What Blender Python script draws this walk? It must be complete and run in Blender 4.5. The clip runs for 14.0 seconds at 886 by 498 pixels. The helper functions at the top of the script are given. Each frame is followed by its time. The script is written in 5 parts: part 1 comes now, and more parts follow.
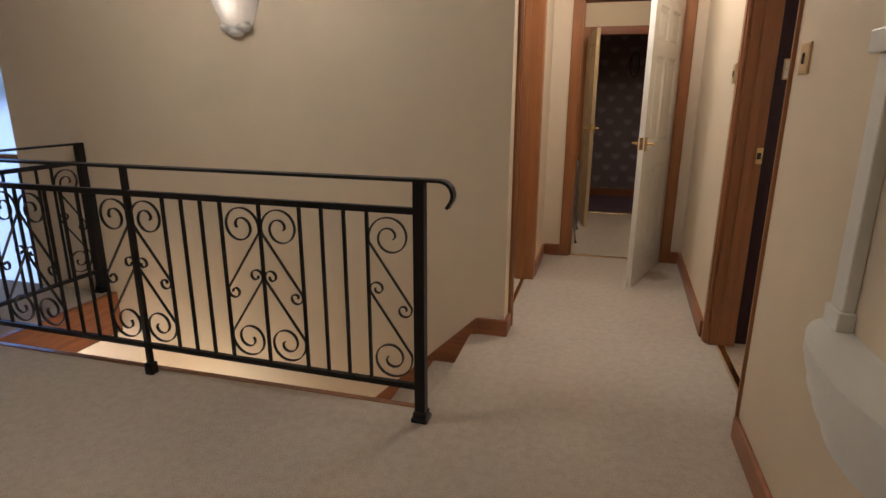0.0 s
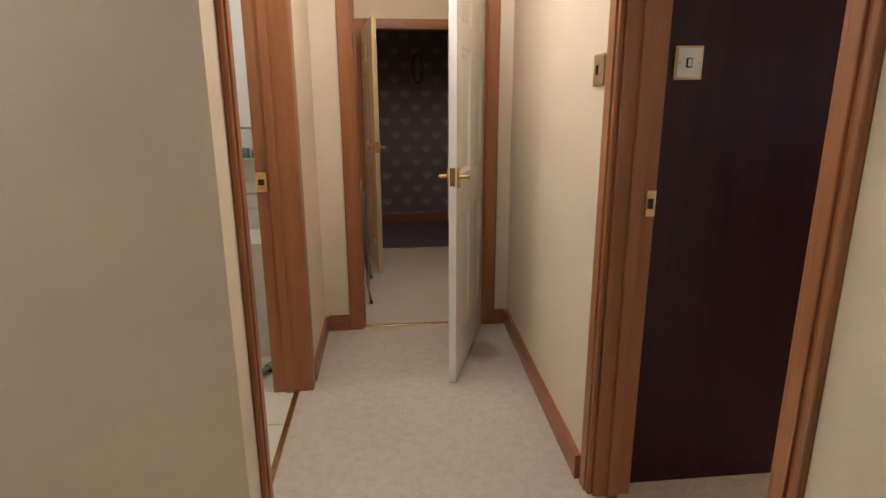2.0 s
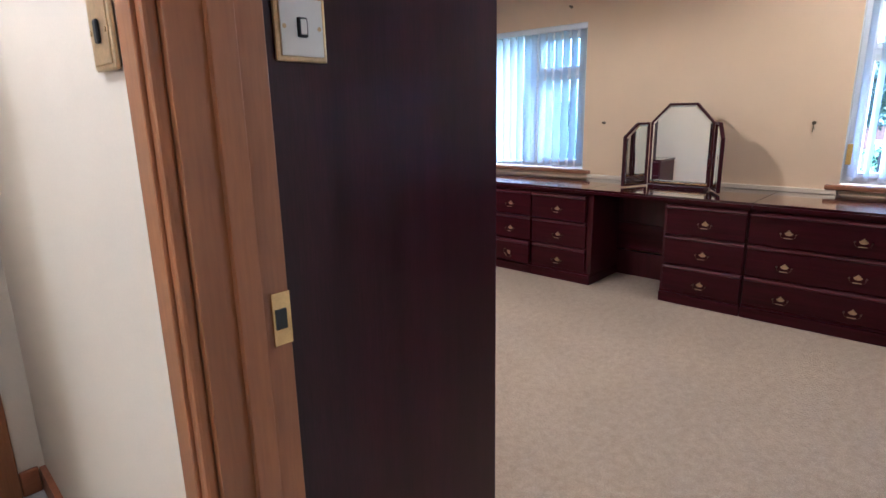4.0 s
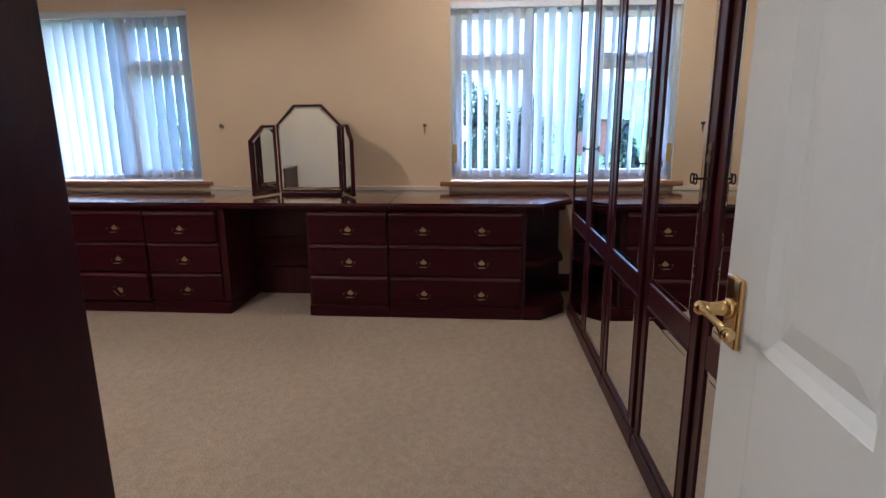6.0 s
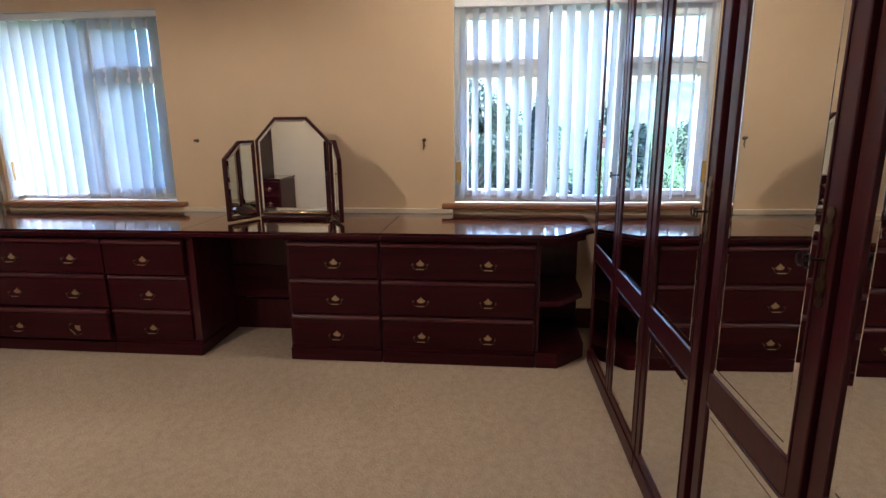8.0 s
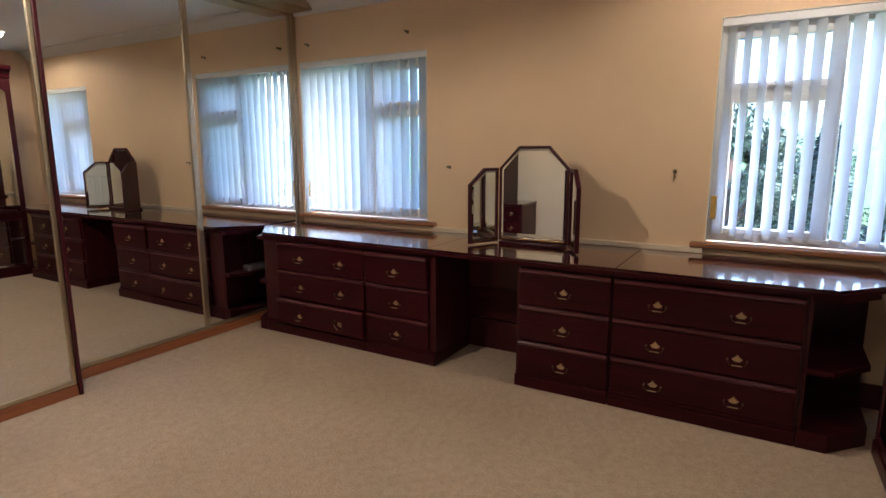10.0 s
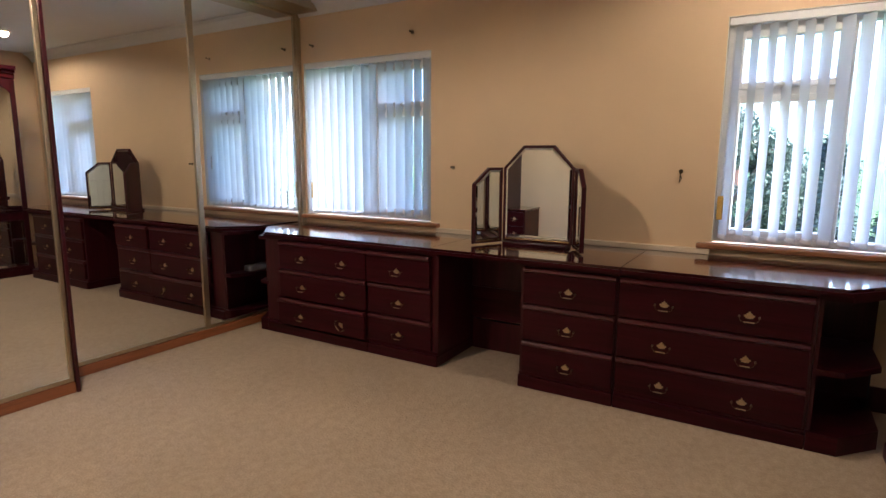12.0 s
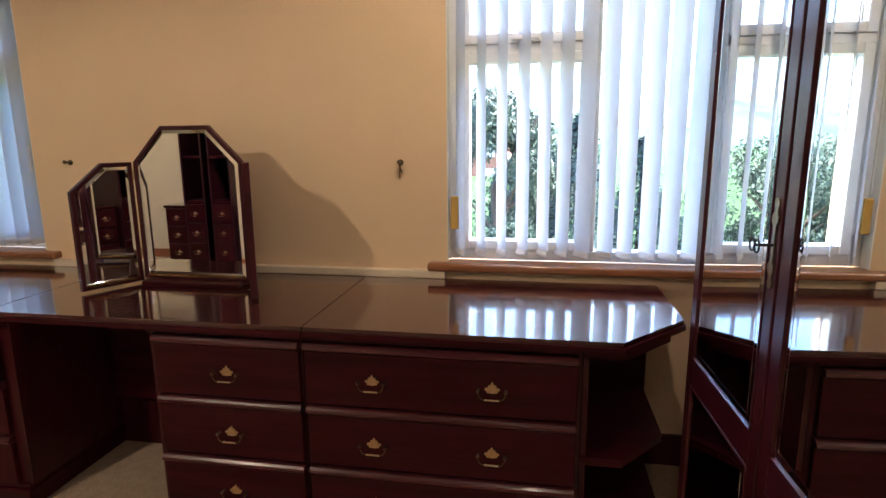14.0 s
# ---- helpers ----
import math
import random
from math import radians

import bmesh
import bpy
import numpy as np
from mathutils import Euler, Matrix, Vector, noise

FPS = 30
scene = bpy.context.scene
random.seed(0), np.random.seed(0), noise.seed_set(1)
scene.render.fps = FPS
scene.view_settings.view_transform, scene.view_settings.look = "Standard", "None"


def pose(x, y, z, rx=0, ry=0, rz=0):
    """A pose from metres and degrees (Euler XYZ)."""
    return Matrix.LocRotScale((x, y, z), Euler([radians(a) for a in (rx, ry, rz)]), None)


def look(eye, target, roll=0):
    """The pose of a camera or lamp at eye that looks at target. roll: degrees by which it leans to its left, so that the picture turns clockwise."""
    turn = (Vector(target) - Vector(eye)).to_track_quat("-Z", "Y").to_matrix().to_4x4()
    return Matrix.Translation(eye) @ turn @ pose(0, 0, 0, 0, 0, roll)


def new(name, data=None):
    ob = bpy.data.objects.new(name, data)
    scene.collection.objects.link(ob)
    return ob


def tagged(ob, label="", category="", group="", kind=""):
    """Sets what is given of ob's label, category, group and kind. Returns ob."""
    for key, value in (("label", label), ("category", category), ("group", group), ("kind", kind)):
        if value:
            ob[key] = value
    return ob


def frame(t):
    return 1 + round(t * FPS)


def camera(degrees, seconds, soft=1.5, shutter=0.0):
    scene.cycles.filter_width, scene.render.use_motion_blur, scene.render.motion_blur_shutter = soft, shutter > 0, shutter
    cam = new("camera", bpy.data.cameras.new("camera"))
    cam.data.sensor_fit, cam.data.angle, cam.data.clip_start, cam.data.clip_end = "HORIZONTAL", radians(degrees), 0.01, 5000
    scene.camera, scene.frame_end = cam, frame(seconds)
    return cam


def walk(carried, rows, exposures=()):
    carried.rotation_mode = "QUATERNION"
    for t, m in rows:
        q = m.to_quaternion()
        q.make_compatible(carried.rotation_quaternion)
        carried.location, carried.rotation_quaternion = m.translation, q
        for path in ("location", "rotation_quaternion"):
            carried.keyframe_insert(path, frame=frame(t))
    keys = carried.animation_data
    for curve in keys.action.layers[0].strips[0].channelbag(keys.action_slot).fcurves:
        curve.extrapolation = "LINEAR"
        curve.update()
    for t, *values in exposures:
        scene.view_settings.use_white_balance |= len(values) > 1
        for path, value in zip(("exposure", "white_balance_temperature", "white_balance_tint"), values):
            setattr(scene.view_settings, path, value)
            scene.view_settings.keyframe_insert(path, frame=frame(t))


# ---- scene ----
cam = camera(76.5, 14.0)
PATH = [
    (0, (0.235, -0.22, 1.295), (-0.274, 1.642, 0.772), 0.2),
    (0.5, (0.197, 0.134, 1.292), (-0.106, 2.043, 0.779), 0.0),
    (1, (0.161, 0.541, 1.305), (-0.009, 2.468, 0.796), -0.1),
    (1.5, (0.163, 0.882, 1.29), (0.174, 2.818, 0.788), -0.0),
    (2, (0.199, 1.273, 1.308), (0.401, 3.2, 0.813), -0.2),
    (2.5, (0.227, 1.603, 1.3), (0.666, 3.493, 0.816), -0.3),
    (3, (0.304, 1.859, 1.297), (1.099, 3.632, 0.825), -0.4),
    (3.5, (0.5, 2.094, 1.31), (1.647, 3.664, 0.841), -0.9),
    (4, (0.594, 2.183, 1.303), (2.022, 3.501, 0.831), -1.1),
    (4.2, (0.621, 2.226, 1.305), (2.143, 3.432, 0.826), -0.6),
    (6.3, (1.056, 2.485, 1.221), (3.001, 2.585, 0.768), -0.5),
    (6.5, (1.109, 2.502, 1.235), (3.054, 2.585, 0.777), -0.4),
    (7, (1.324, 2.494, 1.252), (3.27, 2.58, 0.801), -0.4),
    (7.5, (1.429, 2.476, 1.257), (3.375, 2.584, 0.809), -0.4),
    (8, (1.497, 2.447, 1.309), (3.436, 2.655, 0.863), -0.5),
    (8.5, (1.549, 2.436, 1.313), (3.461, 2.861, 0.91), -0.4),
    (9, (1.56, 2.43, 1.32), (3.416, 3.076, 0.944), -0.3),
    (9.2, (1.566, 2.416, 1.325), (3.389, 3.151, 0.954), -0.4),
    (11.3, (1.518, 2.477, 1.295), (3.12, 3.628, 0.967), 0.6),
    (11.5, (1.521, 2.478, 1.285), (3.125, 3.627, 0.962), 0.6),
    (12, (1.563, 2.454, 1.254), (3.262, 3.461, 0.938), 0.3),
    (12.5, (1.792, 2.431, 1.262), (3.642, 3.114, 0.928), 0.1),
    (13, (2.083, 2.442, 1.261), (3.989, 2.941, 0.918), 0.0),
    (13.5, (2.492, 2.427, 1.293), (4.416, 2.826, 0.921), -0.2),
    (14, (2.836, 2.393, 1.277), (4.771, 2.728, 0.896), -0.5),
]
EXPO = [(0, 3.95, 5200, 13), (2, 4.31, 4950, 11), (3, 4.6, 4600, 11), (4, 4.82, 4070, 12), (6.5, 4.06, 4400, 11), (7.5, 4.25, 4600, 11), (9, 4.16, 4800, 11), (11.5, 4.14, 4950, 12), (14, 4.27, 5200, 12)]
walk(cam, [(t, look(eye, target, roll)) for t, eye, target, roll in PATH], EXPO)

# ---- world, sun, lamps ----
world = bpy.data.worlds.new("sky")
scene.world = world
world.use_nodes = True
wn = world.node_tree.nodes
sky = wn.new("ShaderNodeTexSky")
sky.sky_type, sky.sun_disc, sky.sun_elevation, sky.sun_rotation = "NISHITA", False, radians(35), radians(170)
sky.air_density, sky.dust_density = 1.0, 5.0
wn["Background"].inputs["Strength"].default_value = 0.09
world.node_tree.links.new(sky.outputs[0], wn["Background"].inputs["Color"])
SUN_TO = Vector((0.14, -0.81, 0.57))
sun_data = bpy.data.lights.new("sun", "SUN")
sun_data.energy, sun_data.angle, sun_data.color = 0.8, radians(15), (1, 0.96, 0.9)
sun = new("sun", sun_data)
sun.rotation_euler = SUN_TO.to_track_quat("Z", "Y").to_euler()


DIM = 0.063  # lamps against the daylight


def bulb(name, place, watts, colour, radius=0.05):
    data = bpy.data.lights.new(name, "POINT")
    data.energy, data.color, data.shadow_soft_size = watts * DIM, colour, radius
    ob = new(name, data)
    ob.location = place
    return ob


WARM = (1.0, 0.72, 0.42)

# ---- materials ----
MATS = {}


def mat(name, colour, rough=0.6, metal=0.0, vary=0.1, scale=6.0, bump=0.1, fine=120.0, spec=0.5, stretch=None, colour2=None, coat=0.0, fine_vary=0.06):
    """A surface with colour variation at two scales and fine relief."""
    m = bpy.data.materials.new(name)
    m.use_nodes = True
    nt = m.node_tree
    n, link = nt.nodes, nt.links.new
    b = n["Principled BSDF"]
    b.inputs["Roughness"].default_value, b.inputs["Metallic"].default_value = rough, metal
    b.inputs["Specular IOR Level"].default_value = spec
    b.inputs["Coat Weight"].default_value = coat
    b.inputs["Coat Roughness"].default_value = 0.08
    tc = n.new("ShaderNodeTexCoord")
    mp = n.new("ShaderNodeMapping")
    link(tc.outputs["Object"], mp.inputs[0])
    if stretch:
        mp.inputs["Scale"].default_value = stretch
    big, small = n.new("ShaderNodeTexNoise"), n.new("ShaderNodeTexNoise")
    big.inputs["Scale"].default_value, big.inputs["Detail"].default_value = scale, 6
    small.inputs["Scale"].default_value, small.inputs["Detail"].default_value = fine, 4
    link(mp.outputs[0], big.inputs[0]), link(mp.outputs[0], small.inputs[0])
    c1 = [c * (1 - vary) for c in colour]
    c2 = list(colour2) if colour2 else [min(1, c * (1 + vary)) for c in colour]
    ramp = n.new("ShaderNodeValToRGB")
    ramp.color_ramp.elements[0].position, ramp.color_ramp.elements[1].position = 0.3, 0.7
    ramp.color_ramp.elements[0].color, ramp.color_ramp.elements[1].color = (*c1, 1), (*c2, 1)
    link(big.outputs[0], ramp.inputs[0])
    mix = n.new("ShaderNodeMix")
    mix.data_type, mix.blend_type = "RGBA", "MULTIPLY"
    mix.inputs["Factor"].default_value = 1.0
    r2 = n.new("ShaderNodeValToRGB")
    lo = 1 - fine_vary * 2
    r2.color_ramp.elements[0].position, r2.color_ramp.elements[1].position = 0.3, 0.7
    r2.color_ramp.elements[0].color, r2.color_ramp.elements[1].color = (lo, lo, lo, 1), (1, 1, 1, 1)
    link(small.outputs[0], r2.inputs[0])
    link(ramp.outputs[0], mix.inputs["A"]), link(r2.outputs[0], mix.inputs["B"])
    link(mix.outputs["Result"], b.inputs["Base Color"])
    rr = n.new("ShaderNodeMapRange")
    rr.inputs["To Min"].default_value, rr.inputs["To Max"].default_value = max(0.02, rough * 0.85), min(1, rough * 1.15)
    link(big.outputs[0], rr.inputs[0]), link(rr.outputs[0], b.inputs["Roughness"])
    if bump:
        bp = n.new("ShaderNodeBump")
        bp.inputs["Strength"].default_value, bp.inputs["Distance"].default_value = bump, 0.004
        link(small.outputs[0], bp.inputs["Height"]), link(bp.outputs[0], b.inputs["Normal"])
    MATS[name] = m
    return m


wall_paint = mat("wall_paint", (0.75, 0.63, 0.46), 0.62, vary=0.03, scale=2.5, bump=0.12, fine=220, fine_vary=0.02)
bedroom_paint = mat("bedroom_paint", (0.8, 0.59, 0.36), 0.62, vary=0.03, scale=2.5, bump=0.12, fine=220, fine_vary=0.02)
sconce_plaster = mat("sconce_plaster", (0.64, 0.62, 0.6), 0.6, vary=0.08, scale=9, bump=0.15, fine=160, fine_vary=0.05)
white_plaster = mat("white_plaster", (0.78, 0.75, 0.7), 0.7, vary=0.03, scale=3, bump=0.15, fine=160, fine_vary=0.02)
white_gloss = mat("white_gloss", (0.8, 0.78, 0.72), 0.32, vary=0.02, scale=4, bump=0.03, fine=60, fine_vary=0.01)
upvc = mat("upvc", (0.82, 0.83, 0.84), 0.3, vary=0.01, bump=0.0, fine_vary=0.01)
pine = mat("pine", (0.34, 0.135, 0.04), 0.4, vary=0.16, scale=2.2, bump=0.04, fine=26, stretch=(7, 7, 0.5), fine_vary=0.08, coat=0.2)
pine_h = mat("pine_h", (0.33, 0.115, 0.038), 0.4, vary=0.22, scale=3.0, bump=0.06, fine=26, stretch=(0.8, 0.8, 14), fine_vary=0.14, coat=0.2)
pale_pine = mat("pale_pine", (0.6, 0.46, 0.26), 0.4, vary=0.12, scale=3.0, bump=0.05, fine=26, stretch=(9, 9, 0.7), fine_vary=0.1)
sill_wood = mat("sill_wood", (0.3, 0.125, 0.05), 0.3, vary=0.2, scale=3.0, bump=0.04, fine=26, stretch=(14, 0.7, 9), fine_vary=0.12, coat=0.3)
mahogany = mat("mahogany", (0.044, 0.0042, 0.0088), 0.3, vary=0.35, scale=2.5, bump=0.05, fine=30, stretch=(6, 0.6, 14), fine_vary=0.16, coat=0.03, spec=0.15)
mahogany_v = mat("mahogany_v", (0.05, 0.0056, 0.0102), 0.34, vary=0.35, scale=2.5, bump=0.05, fine=30, stretch=(9, 9, 0.6), fine_vary=0.16, coat=0.1, spec=0.3)
# the same mahogany, coloured lighter for the highlight along the drawer lips
mahogany_lip_lit = mat("mahogany_lip_lit", (0.075, 0.011, 0.016), 0.3, vary=0.3, scale=2.5, bump=0.03, fine=30, stretch=(6, 0.6, 14), fine_vary=0.12, coat=0.35)
mahogany_top = mat("mahogany_top", (0.05, 0.007, 0.01), 0.11, vary=0.35, scale=2.5, bump=0.02, fine=30, stretch=(9, 0.6, 9), fine_vary=0.16, coat=1.0)
panel_dark = mat("panel_dark", (0.034, 0.006, 0.0125), 0.3, vary=0.35, scale=2.2, bump=0.04, fine=34, stretch=(10, 10, 0.5), fine_vary=0.2, coat=0.0, spec=0.35)
iron = mat("iron", (0.012, 0.011, 0.011), 0.4, metal=0.3, vary=0.3, scale=20, bump=0.1, fine=150)
brass = mat("brass", (0.72, 0.5, 0.2), 0.22, metal=1.0, vary=0.12, scale=30, bump=0.02, fine=100)
old_brass = mat("old_brass", (0.66, 0.5, 0.27), 0.42, metal=1.0, vary=0.1, scale=60, bump=0.04, fine=200)
dark_bronze = mat("dark_bronze", (0.22, 0.16, 0.09), 0.3, metal=1.0, vary=0.2, scale=60, bump=0.02, fine=200)
steel = mat("steel", (0.62, 0.62, 0.62), 0.18, metal=1.0, vary=0.05, bump=0.0)
champagne = mat("champagne", (0.55, 0.47, 0.33), 0.35, metal=1.0, vary=0.06, bump=0.02)
plastic_white = mat("plastic_white", (0.75, 0.74, 0.7), 0.35, vary=0.02, bump=0.0, fine_vary=0.01)
black = mat("black", (0.01, 0.01, 0.01), 0.4, vary=0.1, bump=0.0)
purple_carpet = mat("purple_carpet", (0.2, 0.14, 0.17), 0.95, vary=0.1, bump=0.6, fine=260, spec=0.1, fine_vary=0.15)
ceiling_paint = mat("ceiling_paint", (0.78, 0.76, 0.72), 0.8, vary=0.03, scale=2, bump=0.2, fine=140, fine_vary=0.02)
tile = mat("tile", (0.66, 0.64, 0.55), 0.15, vary=0.03, bump=0.0, fine_vary=0.01)
tile_floor = mat("tile_floor", (0.62, 0.58, 0.46), 0.3, vary=0.05, bump=0.02, fine_vary=0.04)
grout = mat("grout", (0.45, 0.43, 0.38), 0.9, vary=0.08, bump=0.2)
grey_green = mat("grey_green", (0.13, 0.17, 0.16), 0.5, vary=0.15, bump=0.05)
grey_cloth = mat("grey_cloth", (0.3, 0.3, 0.31), 0.8, vary=0.2, scale=18, bump=0.3, fine=200, fine_vary=0.1)
grass = mat("grass", (0.09, 0.16, 0.04), 0.9, vary=0.35, scale=1.5, bump=0.8, fine=40, spec=0.2, fine_vary=0.25)
leaf_mat = mat("leaf_mat", (0.09, 0.12, 0.08), 0.6, vary=0.5, scale=3, bump=0.0, fine=30, fine_vary=0.2)
conifer_mat = mat("conifer_mat", (0.08, 0.115, 0.1), 0.7, vary=0.5, scale=3, bump=0.0, fine=30, fine_vary=0.2)
bark = mat("bark", (0.1, 0.07, 0.05), 0.9, vary=0.3, scale=10, bump=0.6, fine=60)
shed_wood = mat("shed_wood", (0.25, 0.19, 0.14), 0.8, vary=0.25, scale=4, bump=0.2, fine=40, stretch=(1, 0.6, 9))
roof_felt = mat("roof_felt", (0.12, 0.12, 0.13), 0.9, vary=0.15, bump=0.3)
concrete = mat("concrete", (0.3, 0.29, 0.27), 0.85, vary=0.15, bump=0.3)
amber = mat("amber", (0.62, 0.4, 0.09), 0.4, vary=0.05, bump=0.0)
brick_mat = mat("brick_mat", (0.32, 0.15, 0.1), 0.85, vary=0.2, scale=5, bump=0.2)
hill_mat = mat("hill_mat", (0.13, 0.17, 0.12), 1.0, vary=0.25, scale=0.03, bump=0.0, fine=0.4, spec=0.0)


def carpet_mat(name, colour, loop_scale, loops, dark_patch=None):
    m = mat(name, colour, 0.95, vary=0.06, scale=1.6, bump=0.0, fine=300, spec=0.05, fine_vary=0.2)
    nt = m.node_tree
    n, link = nt.nodes, nt.links.new
    tc = n["Texture Coordinate"]
    v = n.new("ShaderNodeTexVoronoi")
    v.inputs["Scale"].default_value = loop_scale
    link(tc.outputs["Object"], v.inputs["Vector"])
    bp = n.new("ShaderNodeBump")
    bp.inputs["Strength"].default_value, bp.inputs["Distance"].default_value = 0.55, 0.004
    bp.invert = True
    link(v.outputs["Distance"], bp.inputs["Height"])
    link(bp.outputs[0], n["Principled BSDF"].inputs["Normal"])
    b = n["Principled BSDF"]
    b.inputs["Sheen Weight"].default_value = 0.1
    mid = n.new("ShaderNodeTexNoise")
    mid.inputs["Scale"].default_value, mid.inputs["Detail"].default_value = 26, 5
    link(tc.outputs["Object"], mid.inputs[0])
    rp = n.new("ShaderNodeValToRGB")
    rp.color_ramp.elements[0].position, rp.color_ramp.elements[1].position = 0.32, 0.62
    rp.color_ramp.elements[0].color, rp.color_ramp.elements[1].color = (0.88, 0.87, 0.86, 1), (1, 1, 1, 1)
    link(mid.outputs[0], rp.inputs[0])
    mu = n.new("ShaderNodeMix")
    mu.data_type, mu.blend_type = "RGBA", "MULTIPLY"
    mu.inputs["Factor"].default_value = 1.0
    link(b.inputs["Base Color"].links[0].from_socket, mu.inputs["A"]), link(rp.outputs[0], mu.inputs["B"])
    lp = n.new("ShaderNodeValToRGB")
    lp.color_ramp.elements[0].position, lp.color_ramp.elements[1].position = 0.1, 0.75
    lp.color_ramp.elements[0].color, lp.color_ramp.elements[1].color = (1, 1, 1, 1), (1 - loops, 1 - loops, 1 - loops * 1.05, 1)
    link(v.outputs["Distance"], lp.inputs[0])
    m2 = n.new("ShaderNodeMix")
    m2.data_type, m2.blend_type = "RGBA", "MULTIPLY"
    m2.inputs["Factor"].default_value = 1.0
    link(mu.outputs["Result"], m2.inputs["A"]), link(lp.outputs[0], m2.inputs["B"])
    out = m2.outputs["Result"]
    # a soft darker patch with an uneven edge, multiplied into the carpet colour
    if dark_patch:
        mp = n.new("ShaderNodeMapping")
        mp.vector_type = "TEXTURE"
        mp.inputs["Location"].default_value, mp.inputs["Scale"].default_value = (dark_patch[0], dark_patch[1], 0), (dark_patch[2], dark_patch[3], 1)
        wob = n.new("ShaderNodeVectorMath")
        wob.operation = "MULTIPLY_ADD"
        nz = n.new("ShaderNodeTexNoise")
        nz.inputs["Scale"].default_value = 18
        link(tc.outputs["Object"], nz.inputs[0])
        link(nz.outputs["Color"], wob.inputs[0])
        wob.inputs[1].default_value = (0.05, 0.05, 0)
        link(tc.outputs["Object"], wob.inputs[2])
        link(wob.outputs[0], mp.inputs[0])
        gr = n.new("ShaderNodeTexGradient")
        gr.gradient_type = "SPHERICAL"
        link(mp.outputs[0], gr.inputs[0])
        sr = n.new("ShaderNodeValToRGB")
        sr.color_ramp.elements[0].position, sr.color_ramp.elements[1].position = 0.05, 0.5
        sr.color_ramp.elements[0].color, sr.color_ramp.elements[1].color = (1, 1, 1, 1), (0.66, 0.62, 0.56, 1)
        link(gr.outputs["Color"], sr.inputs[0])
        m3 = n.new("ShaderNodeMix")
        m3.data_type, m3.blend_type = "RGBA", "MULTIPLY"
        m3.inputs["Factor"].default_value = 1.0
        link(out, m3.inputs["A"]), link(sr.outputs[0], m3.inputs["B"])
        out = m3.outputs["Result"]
    link(out, b.inputs["Base Color"])
    return m


carpet = carpet_mat("carpet", (0.64, 0.49, 0.345), 95, 0.12)
carpet_hall = carpet_mat("carpet_hall", (0.72, 0.62, 0.5), 170, 0.1, (0.735, 4.12, 0.13, 0.16))  # a darker grey-brown patch behind the corridor door


def simple(name, colour, rough, metal=0.0):
    m = bpy.data.materials.new(name)
    m.use_nodes = True
    b = m.node_tree.nodes["Principled BSDF"]
    b.inputs["Base Color"].default_value, b.inputs["Roughness"].default_value, b.inputs["Metallic"].default_value = (*colour, 1), rough, metal
    return m


mirror_glass = simple("mirror_glass", (0.86, 0.88, 0.87), 0.008, 1.0)


def glass_mat(name, tint, rough):
    m = bpy.data.materials.new(name)
    m.use_nodes = True
    b = m.node_tree.nodes["Principled BSDF"]
    b.inputs["Base Color"].default_value = (*tint, 1)
    b.inputs["Transmission Weight"].default_value, b.inputs["Roughness"].default_value, b.inputs["IOR"].default_value = 1.0, rough, 1.05
    return m


pane_glass = glass_mat("pane_glass", (0.97, 0.99, 0.98), 0.0)
frosted = glass_mat("frosted", (0.26, 0.33, 0.46), 0.35)


def glow_mat(name, colour, strength):
    m = bpy.data.materials.new(name)
    m.use_nodes = True
    b = m.node_tree.nodes["Principled BSDF"]
    b.inputs["Base Color"].default_value = (*colour, 1)
    b.inputs["Emission Color"].default_value, b.inputs["Emission Strength"].default_value = (*colour, 1), strength
    return m


lamp_glow = glow_mat("lamp_glow", (1.0, 0.8, 0.55), 2.5)


def fabric_mat():
    m = bpy.data.materials.new("blind_fabric")
    m.use_nodes = True
    n, link = m.node_tree.nodes, m.node_tree.links.new
    b = n["Principled BSDF"]
    b.inputs["Base Color"].default_value, b.inputs["Roughness"].default_value = (0.74, 0.77, 0.8, 1), 0.85
    tc = n.new("ShaderNodeTexCoord")
    wv = n.new("ShaderNodeTexNoise")
    mp = n.new("ShaderNodeMapping")
    mp.inputs["Scale"].default_value = (220, 220, 30)
    link(tc.outputs["Object"], mp.inputs[0]), link(mp.outputs[0], wv.inputs[0])
    bp = n.new("ShaderNodeBump")
    bp.inputs["Strength"].default_value, bp.inputs["Distance"].default_value = 0.2, 0.001
    link(wv.outputs[0], bp.inputs["Height"]), link(bp.outputs[0], b.inputs["Normal"])
    t = n.new("ShaderNodeBsdfTranslucent")
    t.inputs["Color"].default_value = (0.6, 0.67, 0.77, 1)
    mx = n.new("ShaderNodeMixShader")
    mx.inputs[0].default_value = 0.4
    link(b.outputs[0], mx.inputs[1]), link(t.outputs[0], mx.inputs[2])
    link(mx.outputs[0], n["Material Output"].inputs["Surface"])
    return m


blind_fabric = fabric_mat()


